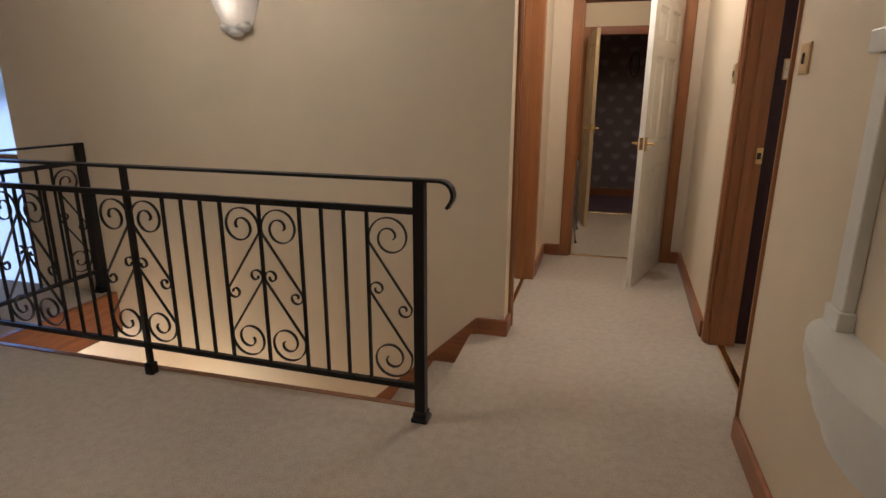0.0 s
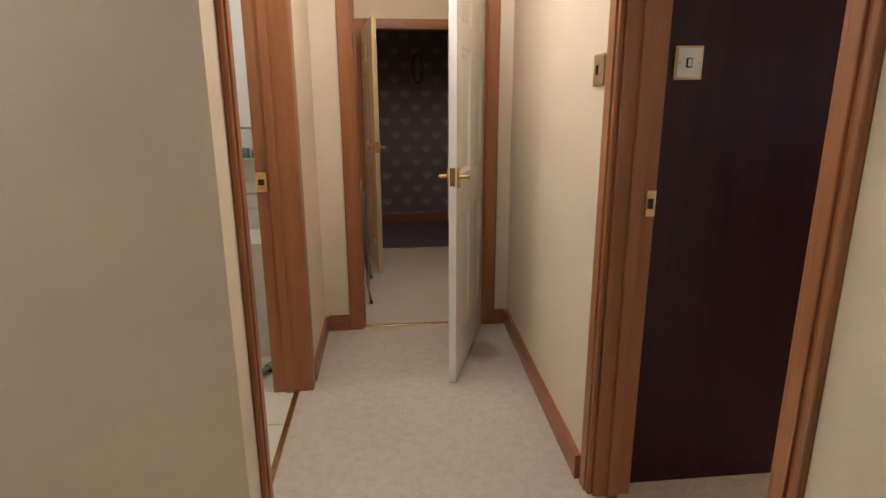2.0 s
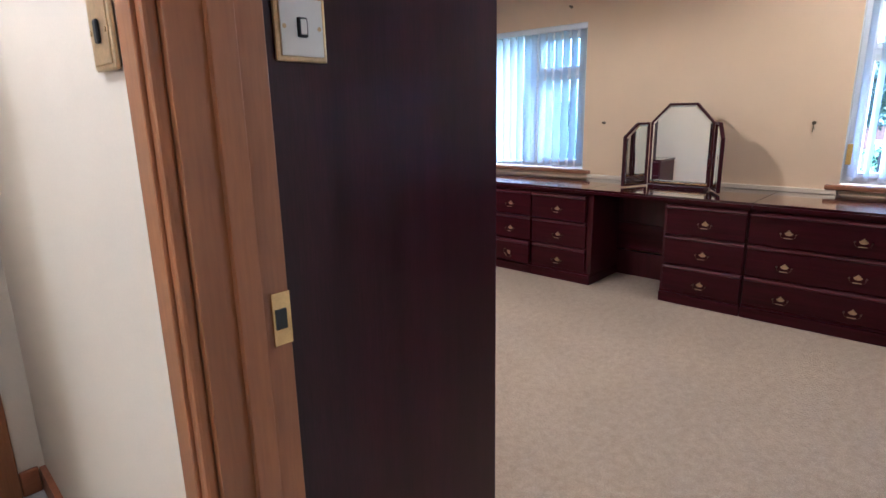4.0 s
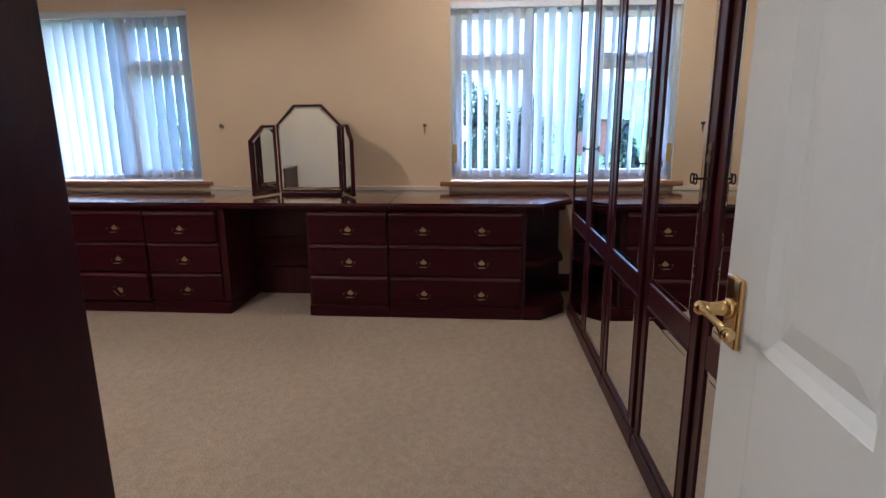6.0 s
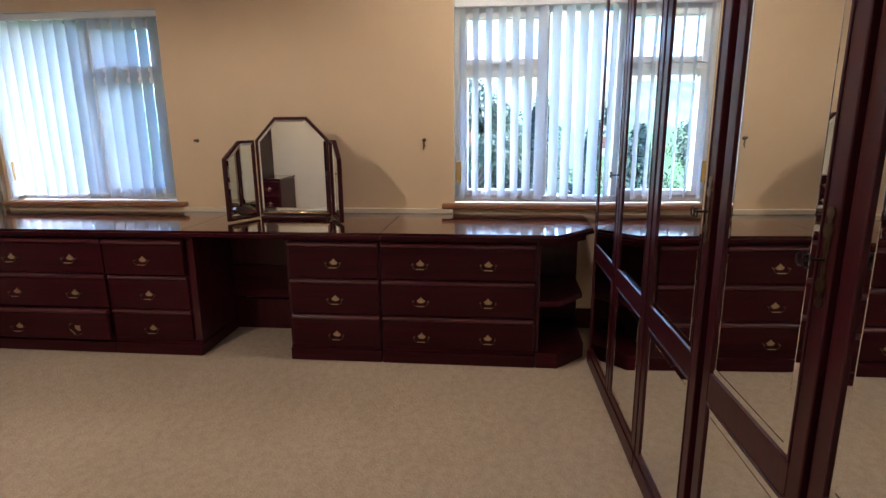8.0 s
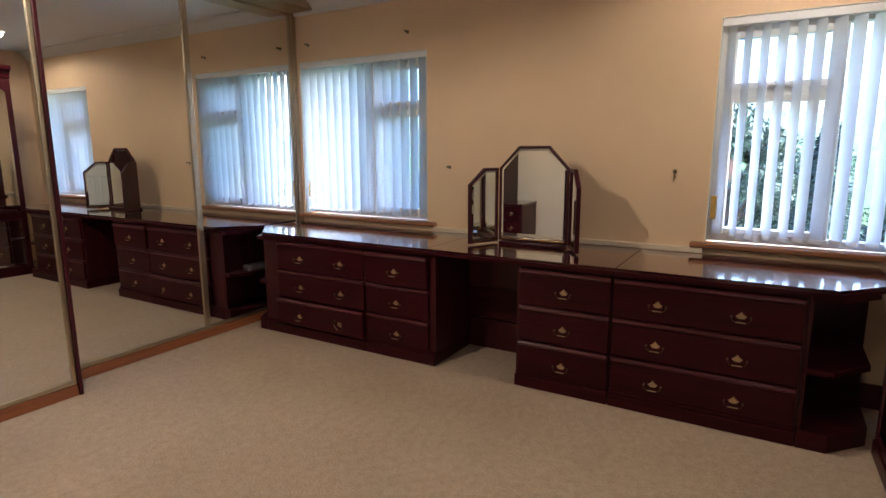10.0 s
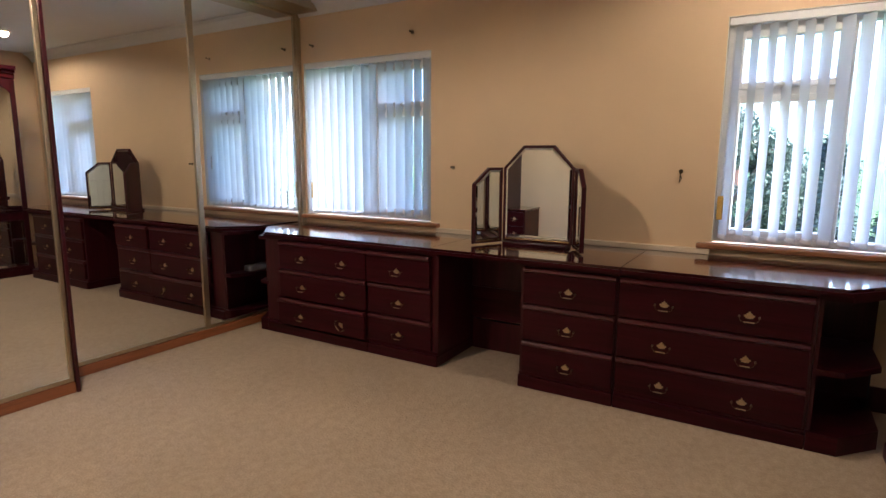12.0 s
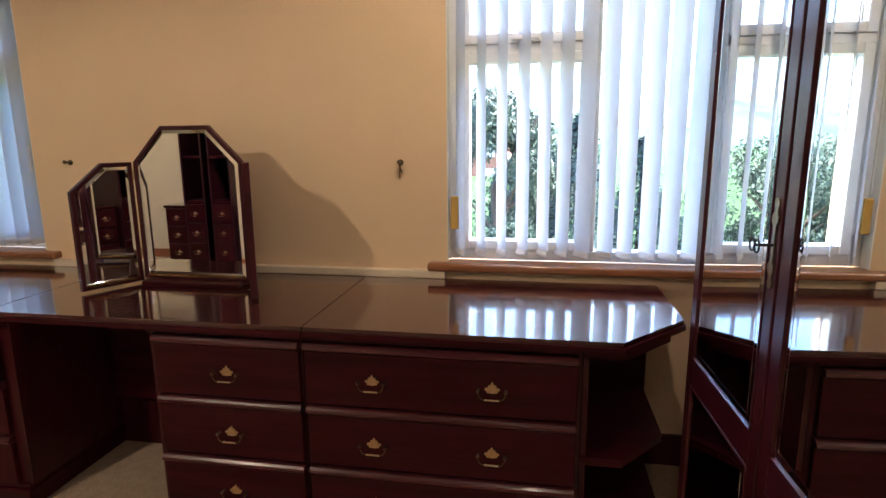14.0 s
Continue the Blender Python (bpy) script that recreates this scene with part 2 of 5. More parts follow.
def wallpaper_mat():
    """Mauve wallpaper printed with staggered pale hearts."""
    m = mat("wallpaper", (0.22, 0.165, 0.17), 0.7, vary=0.08, scale=5, bump=0.1, fine=200, fine_vary=0.08)
    n, link = m.node_tree.nodes, m.node_tree.links.new
    tc = n["Texture Coordinate"]
    sep = n.new("ShaderNodeSeparateXYZ")
    link(tc.outputs["Object"], sep.inputs[0])

    def op(kind, a, b=None):
        k = n.new("ShaderNodeMath")
        k.operation = kind
        for i, v in enumerate((a, b)):
            if v is None:
                continue
            if isinstance(v, (int, float)):
                k.inputs[i].default_value = v
            else:
                link(v, k.inputs[i])
        return k.outputs[0]

    zr = op("DIVIDE", sep.outputs["Z"], 0.15)
    row = op("FLOOR", zr)
    shift = op("MULTIPLY", op("MODULO", row, 2.0), 0.5)
    xr = op("ADD", op("DIVIDE", sep.outputs["X"], 0.23), shift)
    fx = op("SUBTRACT", op("FRACT", xr), 0.5)
    fz = op("SUBTRACT", op("FRACT", zr), 0.5)
    x2 = op("MULTIPLY", fx, 2.6)
    z2 = op("SUBTRACT", op("MULTIPLY", fz, 2.4), op("MULTIPLY", op("ABSOLUTE", x2), 0.55))
    d = op("ADD", op("MULTIPLY", x2, x2), op("MULTIPLY", z2, z2))
    mask = op("LESS_THAN", d, 0.42)
    ring = op("GREATER_THAN", op("SINE", op("MULTIPLY", d, 34.0)), -0.3)
    fac = op("MULTIPLY", op("MULTIPLY", mask, ring), 0.7)
    mx = n.new("ShaderNodeMix")
    mx.data_type = "RGBA"
    b = n["Principled BSDF"]
    old = b.inputs["Base Color"].links[0].from_socket
    link(fac, mx.inputs["Factor"]), link(old, mx.inputs["A"])
    mx.inputs["B"].default_value = (0.42, 0.37, 0.34, 1)
    link(mx.outputs["Result"], b.inputs["Base Color"])
    return m


wallpaper = wallpaper_mat()


# ---- building helpers ----
def box(bm, x0, x1, y0, y1, z0, z1, bevel=0.0, seg=2):
    r = bmesh.ops.create_cube(bm, size=1)
    vs = r["verts"]
    bmesh.ops.scale(bm, vec=(abs(x1 - x0), abs(y1 - y0), abs(z1 - z0)), verts=vs)
    bmesh.ops.translate(bm, vec=((x0 + x1) / 2, (y0 + y1) / 2, (z0 + z1) / 2), verts=vs)
    if bevel:
        es = list({e for v in vs for e in v.link_edges})
        bmesh.ops.bevel(bm, geom=es, offset=bevel, segments=seg, affect="EDGES", profile=0.5)
    return bm


def boxes(*specs, bevel=0.0):
    bm = bmesh.new()
    for s in specs:
        box(bm, *s, bevel=bevel)
    return bm


def rod(bm, a, b, r, seg=10, r2=None):
    a, b = Vector(a), Vector(b)
    d = b - a
    m = Matrix.Translation((a + b) / 2) @ d.to_track_quat("Z", "Y").to_matrix().to_4x4()
    bmesh.ops.create_cone(bm, cap_ends=True, segments=seg, radius1=r, radius2=r if r2 is None else r2, depth=d.length, matrix=m)
    return bm


def ball(bm, c, rx, ry=None, rz=None, seg=12):
    m = Matrix.Translation(c) @ Matrix.Diagonal((rx, ry or rx, rz or rx, 1))
    bmesh.ops.create_uvsphere(bm, u_segments=seg, v_segments=max(6, seg // 2), radius=1, matrix=m)
    return bm


def extrude_outline(bm, pts, z0, z1):
    """A solid from an outline in x and y."""
    lo = [bm.verts.new((x, y, z0)) for x, y in pts]
    hi = [bm.verts.new((x, y, z1)) for x, y in pts]
    bm.faces.new(list(reversed(lo)))
    bm.faces.new(hi)
    k = len(pts)
    for i in range(k):
        bm.faces.new((lo[i], lo[(i + 1) % k], hi[(i + 1) % k], hi[i]))
    bmesh.ops.recalc_face_normals(bm, faces=bm.faces[:])
    return bm


def strip_along(bm, pts, w, h, normal=(0, 1, 0)):
    """A flat bar of width w (along normal) and thickness h swept along pts."""
    nrm = Vector(normal)
    rings = []
    for i, p in enumerate(pts):
        p = Vector(p)
        t = (Vector(pts[min(i + 1, len(pts) - 1)]) - Vector(pts[max(i - 1, 0)])).normalized()
        side = t.cross(nrm).normalized()
        rings.append([bm.verts.new(p + nrm * (sx * w / 2) + side * (sy * h / 2)) for sx, sy in ((-1, -1), (1, -1), (1, 1), (-1, 1))])
    for a, b in zip(rings, rings[1:]):
        for i in range(4):
            bm.faces.new((a[i], a[(i + 1) % 4], b[(i + 1) % 4], b[i]))
    bm.faces.new(rings[0][::-1])
    bm.faces.new(rings[-1])
    return bm


def mesh_ob(name, bm, material, smooth=False):
    bmesh.ops.recalc_face_normals(bm, faces=bm.faces[:])
    me = bpy.data.meshes.new(name)
    bm.to_mesh(me)
    bm.free()
    me.materials.append(material)
    if smooth:
        me.polygons.foreach_set("use_smooth", [True] * len(me.polygons))
    return new(name, me)


def part(name, bm, material, parent, label="", smooth=False):
    ob = mesh_ob(name, bm, material, smooth)
    ob.parent = parent
    if label:
        ob["label"] = label
    return ob


def setting(name, bm, material, label="", category=""):
    return tagged(mesh_ob(name, bm, material), label, category, kind="structure")


def thing(name, label, category, m=None, group="", kind=""):
    ob = new(name)
    ob.empty_display_size = 0.1
    if m is not None:
        ob.matrix_basis = m
    return tagged(ob, label, category, group, kind)


def tube_along(bm, pts, radii, flat=1.0, seg=12):
    """A smooth round bar swept along pts, with one radius for each point; flat squeezes it upwards."""
    rings = []
    for i, p in enumerate(pts):
        t = (Vector(pts[min(i + 1, len(pts) - 1)]) - Vector(pts[max(i - 1, 0)])).normalized()
        side = t.cross(Vector((0, 0, 1))).normalized()
        up_ = side.cross(t)
        rings.append([bm.verts.new(Vector(p) + radii[i] * (side * math.cos(a) + up_ * math.sin(a) * flat)) for a in [2 * math.pi * k / seg for k in range(seg)]])
    for a, b in zip(rings, rings[1:]):
        for i in range(seg):
            bm.faces.new((a[i], a[(i + 1) % seg], b[(i + 1) % seg], b[i]))
    bm.faces.new(rings[0][::-1]), bm.faces.new(rings[-1])
    bmesh.ops.recalc_face_normals(bm, faces=bm.faces[:])
    return bm


def wpart(name, bm, material, parent, label="", smooth=False):
    """A part whose mesh is given in the world's coordinates."""
    root = parent
    while root.parent:
        root = root.parent
    bm.transform(root.matrix_basis.inverted())
    return part(name, bm, material, parent, label, smooth)


def shared(name, me, parent, place, turn=None, label=""):
    """Another object on a mesh already made."""
    ob = new(name, me)
    ob.parent = parent
    ob.matrix_basis = Matrix.Translation(place) @ (turn or Matrix())
    if label:
        ob["label"] = label
    return ob


H = 2.44
# ---- the large structure ----
setting("floor_landing", boxes((-4.4, 0.92, -2.3, 1.83, -0.25, 0), (-0.39, 0.92, 1.83, 2.69, -0.25, 0), (-4.4, -2.88, 1.83, 2.69, -0.25, 0)), carpet_hall,
        "pale beige fitted carpet on the landing", "carpet")
setting("floor_corridor", boxes((-0.235, 0.92, 2.69, 4.52, -0.25, 0)), carpet_hall, "pale beige carpet in the corridor, with a darker patch behind the door", "carpet")
setting("floor_lobby", boxes((-0.45, 0.934, 4.52, 6.44, -0.25, 0)), carpet_hall, "beige carpet in the lobby beyond the doorway", "carpet")
setting("floor_far_room", boxes((-1.7, 0.934, 6.44, 7.8, -0.25, 0)), purple_carpet, "dark mauve carpet of the far room", "carpet")
setting("floor_bedroom", boxes((0.92, 5.3, 1.1, 6.7, -0.25, 0)), carpet, "beige looped bedroom carpet", "carpet")
setting("ceiling_landing", boxes((-4.5, 1.0, -2.4, 7.82, H, H + 0.15)), ceiling_paint, "white ceiling over the landing", "ceiling")
setting("ceiling_bedroom", boxes((1.0, 5.35, 1.0, 6.8, H, H + 0.15)), ceiling_paint, "white bedroom ceiling", "ceiling")

A0, A1, B0, B1, W0, W1 = 4.593, 5.795, 1.545, 2.75, 0.79, 2.0
setting("wall_window", boxes((5.0, 5.3, 1.05, B0, 0, H), (5.0, 5.3, B1, A0, 0, H), (5.0, 5.3, A1, 6.75, 0, H),
                             (5.0, 5.3, B0, B1, 0, W0), (5.0, 5.3, B0, B1, W1, H), (5.0, 5.3, A0, A1, 0, W0), (5.0, 5.3, A0, A1, W1, H)),
        bedroom_paint, "cream painted bedroom wall with two windows", "wall")
D0, D1, DH = 2.09, 2.875, 2.0
CW0, CW1 = 0.868, 0.93  # face of the corridor wall at its two ends
setting("wall_bedroom_side", boxes((0.838, 0.998, -2.4, 1.965, 0, H), (0.9, 0.998, 1.965, D0 - 0.03, 0, H), (0.9, 0.998, D0 - 0.03, D1 + 0.03, DH + 0.03, H), (0.935, 0.998, D1 + 0.03, 7.82, 0, H)),
        wall_paint, "cream painted wall between landing and bedroom", "wall")
bm = extrude_outline(bmesh.new(), [(CW0, D1 + 0.03), (0.934, D1 + 0.03), (0.934, 4.485), (CW1, 4.485)], 0, H)
setting("wall_corridor_right", bm, wall_paint, "cream corridor wall, slightly out of square", "wall")
setting("wall_wardrobes", boxes((1.03, 5.0, 1.05, 1.17, 0, H)), bedroom_paint, "cream wall behind the wardrobes", "wall")
setting("wall_mirrors", boxes((1.03, 5.0, 6.6, 6.75, 0, H)), bedroom_paint, "cream wall behind the sliding doors", "wall")
setting("wall_stairwell", boxes((-3.52, -0.205, 2.69, 2.84, -2.7, H), (-4.5, -4.3, 2.69, 2.84, -2.7, H), (-4.3, -3.52, 2.69, 2.84, -2.7, -0.35), (-4.3, -3.52, 2.69, 2.84, 2.2, H)), wall_paint, "large cream wall above the stairs", "wall")
setting("wall_corridor_left", boxes((-0.35, -0.205, 2.84, 2.868, 0, H), (-0.35, -0.205, 2.868, 3.77, DH + 0.03, H), (-0.3, -0.172, 3.77, 4.485, 0, H)),
        wall_paint, "cream corridor wall with a bathroom doorway", "wall")
setting("wall_corridor_end", boxes((-0.45, 0.02, 4.485, 4.6, 0, H), (0.8, 0.934, 4.485, 4.6, 0, H), (0.02, 0.8, 4.485, 4.6, DH + 0.03, H)),
        wall_paint, "cream wall closing the corridor, with a doorway", "wall")
setting("wall_lobby_left", boxes((-0.55, -0.45, 4.6, 6.385, 0, H)), wall_paint, "cream lobby wall", "wall")
setting("wall_lobby_end", boxes((-0.45, 0.04, 6.385, 6.505, 0, H), (0.85, 0.934, 6.385, 6.505, 0, H), (0.04, 0.85, 6.385, 6.505, 1.97, H)), wall_paint,
        "cream lobby wall with a doorway", "wall")
setting("wall_far_room", boxes((-1.7, 0.934, 7.72, 7.82, 0, H)), wallpaper, "mauve wallpaper printed with pale hearts", "wall")
setting("wall_far_room_side", boxes((-1.8, -1.7, 6.505, 7.82, 0, H), (-1.7, -0.45, 6.385, 6.505, 0, H)), wallpaper, "mauve papered side wall of the far room", "wall")
setting("wall_landing_back", boxes((-4.5, 0.92, -2.42, -2.3, 0, H)), wall_paint, "cream landing wall", "wall")
setting("wall_landing_left", boxes((-4.5, -4.38, -2.3, 2.69, -2.7, H)), wall_paint, "cream landing wall at the far end", "wall")
setting("wall_bathroom", boxes((-1.9, -0.25, 4.5, 4.62, 0, H), (-2.0, -1.9, 2.86, 4.62, 0, H)), white_plaster, "white bathroom walls", "wall")
setting("floor_bathroom", boxes((-1.9, -0.236, 2.86, 4.5, -0.25, -0.004)), grout, "grouted bathroom floor", "floor")
setting("ceiling_bathroom", boxes((-2.0, -0.31, 2.86, 4.56, 2.41, 2.437)), ceiling_paint, "white bathroom ceiling", "ceiling")

setting("baseboard_window", boxes((4.982, 4.999, 1.2, 1.984, 0, 0.13), bevel=0.004), mahogany_v, "dark skirting board under the bedroom window", "skirting")
# coving round the bedroom ceiling
bm = bmesh.new()
for a, b, inn in (((5.0, 1.17), (5.0, 6.6), (-1, 0)), ((1.03, 1.17), (1.03, 6.6), (1, 0))):
    prof = [(0, -0.09), (0.012, -0.09), (0.03, -0.055), (0.06, -0.025), (0.09, -0.012), (0.09, 0)]
    rows = []
    for q in (a, b):
        rows.append([bm.verts.new((q[0] + inn[0] * d, q[1], H - 0.002 + z)) for d, z in prof])
    for i in range(len(prof) - 1):
        bm.faces.new((rows[0][i], rows[0][i + 1], rows[1][i + 1], rows[1][i]))
setting("coving", bm, ceiling_paint, "white plaster coving at the bedroom ceiling", "coving")


# ---- skirtings ----
def skirting(name, x0, x1, y0, y1, face, h=0.095):
    """A skirting board: a plain board with a rounded top edge."""
    return setting(name, boxes((x0, x1, y0, y1, 0, h), bevel=0.006), pine_h, "varnished pine skirting board", "skirting")


skirting("baseboard_landing_right", 0.818, 0.838, -2.3, 1.963, "x")
bm = extrude_outline(bmesh.new(), [(CW0 - 0.018, D1 + 0.1), (CW0 + 0.003, D1 + 0.1), (CW1, 4.465), (CW1 - 0.02, 4.465)], 0, 0.095)
setting("baseboard_corridor_right", bm, pine_h, "varnished pine skirting board", "skirting")
skirting("baseboard_corridor_left", -0.172, -0.154, 3.825, 4.465, "x")
skirting("baseboard_stair_corner", -0.36, -0.186, 2.67, 2.69, "y")
skirting("baseboard_corner_return", -0.205, -0.186, 2.69, 2.812, "x")
skirting("baseboard_end_left", -0.154, -0.03, 4.465, 4.485, "y")
skirting("baseboard_end_right", 0.85, 0.909, 4.465, 4.485, "y")
skirting("baseboard_far_room", -1.7, 0.934, 7.7, 7.72, "y", 0.1)
skirting("baseboard_bedroom", 1.03, 1.05, 3.5, 5.0, "x")


# ---- door linings and casings ----
def lining_x(name, x0, x1, y0, y1, top, casing_sides, near=0.085, far=0.085):
    """A frame in a wall that runs along y: lining, stop and casings on the given x sides."""
    t = 0.03
    bm = boxes((x0, x1, y0 - t, y0, 0, top + t), (x0, x1, y1, y1 + t, 0, top + t), (x0, x1, y0, y1, top, top + t), bevel=0.002)
    mid = (x0 + x1) / 2
    for a, b in ((y0, y0 + 0.012), (y1 - 0.012, y1)):
        box(bm, mid - 0.018, mid + 0.018, a, b, 0, top, 0.002)
    ob = setting(name, bm, pine, "varnished reddish pine door lining", "door frame")
    for x, d in casing_sides:
        for a, b, c in ((y0 - near, y0 - 0.012, 0), (y1 + 0.012, y1 + far, 0)):
            bm = boxes((x, x + d * 0.018, a, b, 0, top + 0.08), bevel=0.005)
            box(bm, x + d * 0.016, x + d * 0.024, a + 0.018, b - 0.018, 0, top + 0.078, 0.003)
            part("casing", bm, pine, ob)
        bm = boxes((x, x + d * 0.0185, y0 - 0.012, y1 + 0.012, top + 0.012, top + 0.08), bevel=0.004)
        part("casing_head", bm, pine_h, ob)
    return ob


def lining_y(name, y0, y1, x0, x1, top, casing_sides, wood=None):
    t = 0.03
    bm = boxes((x0 - t, x0, y0, y1, 0, top + t), (x1, x1 + t, y0, y1, 0, top + t), (x0, x1, y0, y1, top, top + t), bevel=0.002)
    mid = (y0 + y1) / 2
    for a, b in ((x0, x0 + 0.012), (x1 - 0.012, x1)):
        box(bm, a, b, mid - 0.018, mid + 0.018, 0, top, 0.002)
    ob = setting(name, bm, wood or pine, "varnished pine door lining", "door frame")
    for y, d in casing_sides:
        for a, b in ((x0 - 0.08, x0 - 0.012), (x1 + 0.012, min(x1 + 0.08, 0.915))):
            part("casing", boxes((a, b, y, y + d * 0.018, 0, top + 0.08), bevel=0.005), wood or pine, ob)
        part("casing_head", boxes((x0 - 0.012, x1 + 0.012, y, y + d * 0.0185, top + 0.012, top + 0.08), bevel=0.004), pine_h, ob)
    return ob


frame_bed = lining_x("door_frame_bedroom", 0.884, 1.012, D0, D1, DH, ((0.884, -1),), 0.075, 0.095)
part("corner_casing", boxes((0.832, 0.899, 1.9665, 1.985, 0, DH + 0.08), (0.826, 0.844, 1.968, 1.983, 0, DH + 0.075), bevel=0.004), pine, frame_bed)
frame_bath = lining_x("door_frame_bathroom", -0.345, -0.193, 2.9, 3.74, DH, ((-0.205, 1),), 0.085, 0.028)
frame_bath_wide = part("casing", boxes((-0.298, -0.16, 3.739, 3.82, 0, DH + 0.08), bevel=0.006), pine, frame_bath)
frame_end = lining_y("door_frame_corridor", 4.475, 4.61, 0.053, 0.77, DH, ((4.485, -1), (4.6, 1)))
frame_far = lining_y("door_frame_far", 6.375, 6.515, 0.07, 0.82, 1.94, ((6.385, -1),))


def strike(name, bm_specs, hole, parent):
    p = part(name, boxes(*bm_specs, bevel=0.001), brass, parent, "brass strike plate")
    part("latch_hole", boxes(*hole), black, p)


strike("strike_plate", [(0.982, 1.0125, D1 - 0.003, D1 - 0.0005, 0.979, 1.059)], [(0.9865, 1.004, D1 - 0.0045, D1 - 0.0028, 1.004, 1.034)], frame_bed)
strike("strike_plate", [(-0.345, -0.298, 3.7365, 3.7395, 0.95, 1.035)], [(-0.335, -0.31, 3.735, 3.737, 0.98, 1.005)], frame_bath)
for n_, sp in (("threshold_bedroom", (0.93, 0.96, D0, D1, 0, 0.008)), ("threshold_corridor", (0.053, 0.77, 4.5, 4.53, 0, 0.008)),
               ("threshold_far", (0.07, 0.82, 6.425, 6.455, 0, 0.008)), ("threshold_bathroom", (-0.25, -0.225, 2.9, 3.74, 0, 0.008))):
    setting(n_, boxes(sp, bevel=0.003), brass, "brass carpet threshold strip", "threshold")


# ---- doors ----
def lever_set(parent, x, z, side, face):
    """A lever handle on a backplate; side: -1 or 1 along y; the lever points to -x."""
    y = face
    bm = boxes((x - 0.02, x + 0.02, y, y + side * 0.009, z - 0.05, z + 0.042), bevel=0.004)
    plate = part("backplate", bm, brass, parent, "polished brass backplate", True)
    bm = rod(bmesh.new(), (x, y + side * 0.006, z), (x, y + side * 0.014, z), 0.0125, 16)
    us = [i / 16 for i in range(17)]
    neck = [(x, y + side * (0.012 + 0.03 * u), z) for u in us[::4]]
    tube_along(bm, neck, [0.011, 0.0095, 0.0085, 0.0085, 0.009])
    ball(bm, (x + 0.001, y + side * 0.044, z), 0.0095)
    pts = [(x - 0.066 * u, y + side * (0.044 - 0.008 * math.sin(1.57 * u)), z - 0.01 * u) for u in us]
    tube_along(bm, pts, [0.0066 - 0.0022 * math.sin(math.pi * min(1, u * 1.25)) + 0.003 * max(0, u - 0.8) * 5 for u in us], 0.85)
    ball(bm, (x - 0.066, y + side * 0.036, z - 0.01), 0.0088, 0.0085, 0.008)
    part("lever", bm, brass, plate, "", True)
    for dz in (-0.045, 0.036):
        part("screw", rod(bmesh.new(), (x, y + side * 0.006, z + dz), (x, y + side * 0.0085, z + dz), 0.004, 8), old_brass, plate)


def panel_door(name, width, height, m, label, material, lz, lock=(0.83, 1.0), inset=0.03):
    """A six-panel door: hinge at the origin, leaf along x, faces at y = 0 and -0.036."""
    d = thing(name, label, "door", m, kind="structure")
    st, mu = 0.105, 0.09
    rails = [(0.005, 0.21), lock, (1.56, 1.66), (height - 0.11, height)]
    bm = boxes((0, st, -0.036, 0, 0.005, height), (width - st, width, -0.036, 0, 0.005, height), bevel=0.0015)
    for a, b in rails:
        box(bm, st, width - st, -0.036, 0, a, b)
    c = width / 2
    for (_, a), (b, _) in zip(rails, rails[1:]):
        box(bm, c - mu / 2, c + mu / 2, -0.036, 0, a, b)
    part("leaf", bm, material, d)
    for (_, a), (b, _) in zip(rails, rails[1:]):
        for x0, x1 in ((st, c - mu / 2), (c + mu / 2, width - st)):
            bm = bmesh.new()
            for s, yc in ((1, -0.012), (-1, -0.024)):
                # sloped moulding then raised field
                o = [(x0, a), (x1, a), (x1, b), (x0, b)]
                k = 0.022
                q = 0.05
                rings = [[(x, yc + s * 0.011, z) for x, z in o]]
                sg = [(1, 1), (-1, 1), (-1, -1), (1, -1)]
                rings.append([(x + sx * k * 0.5, yc + s * 0.004, z + sz * k * 0.5) for (x, z), (sx, sz) in zip(o, sg)])
                rings.append([(x + sx * k, yc, z + sz * k) for (x, z), (sx, sz) in zip(o, sg)])
                rings.append([(x + sx * q, yc + s * 0.006, z + sz * q) for (x, z), (sx, sz) in zip(o, sg)])
                vs = [[bm.verts.new(p) for p in r] for r in rings]
                for r0, r1 in zip(vs, vs[1:]):
                    for i in range(4):
                        bm.faces.new((r0[i], r0[(i + 1) % 4], r1[(i + 1) % 4], r1[i]))
                bm.faces.new(vs[-1])
            part("panel", bm, material, d)
    lever_set(d, width - inset, lz, 1, 0.0)
    lever_set(d, width - inset, lz, -1, -0.036)
    part("latch_plate", boxes((width - 0.001, width + 0.0015, -0.03, -0.006, lz - 0.04, lz + 0.04)), brass, d, "brass latch plate")
    return d


panel_door("door_bedroom", 0.71, 1.975, pose(1.014, 2.152, 0.0, 0, 0, -0.6), "white six-panel door with brass lever, standing open into the bedroom", white_gloss, 0.993, (0.79, 0.965), 0.04)
ang = math.degrees(math.atan2(3.728 - 4.47, 0.514 - 0.765))
panel_door("door_corridor", 0.78, 1.975, pose(0.768, 4.472, 0.0, 0, 0, ang), "white six-panel door with brass lever, standing half open", white_gloss, 1.0)
ang2 = math.degrees(math.atan2(5.62 - 6.37, 0.175 - 0.075))
panel_door("door_far", 0.755, 1.93, pose(0.075, 6.37, 0.0, 0, 0, ang2), "pale pine panelled door with brass lever, standing open in the lobby", pale_pine, 1.0)


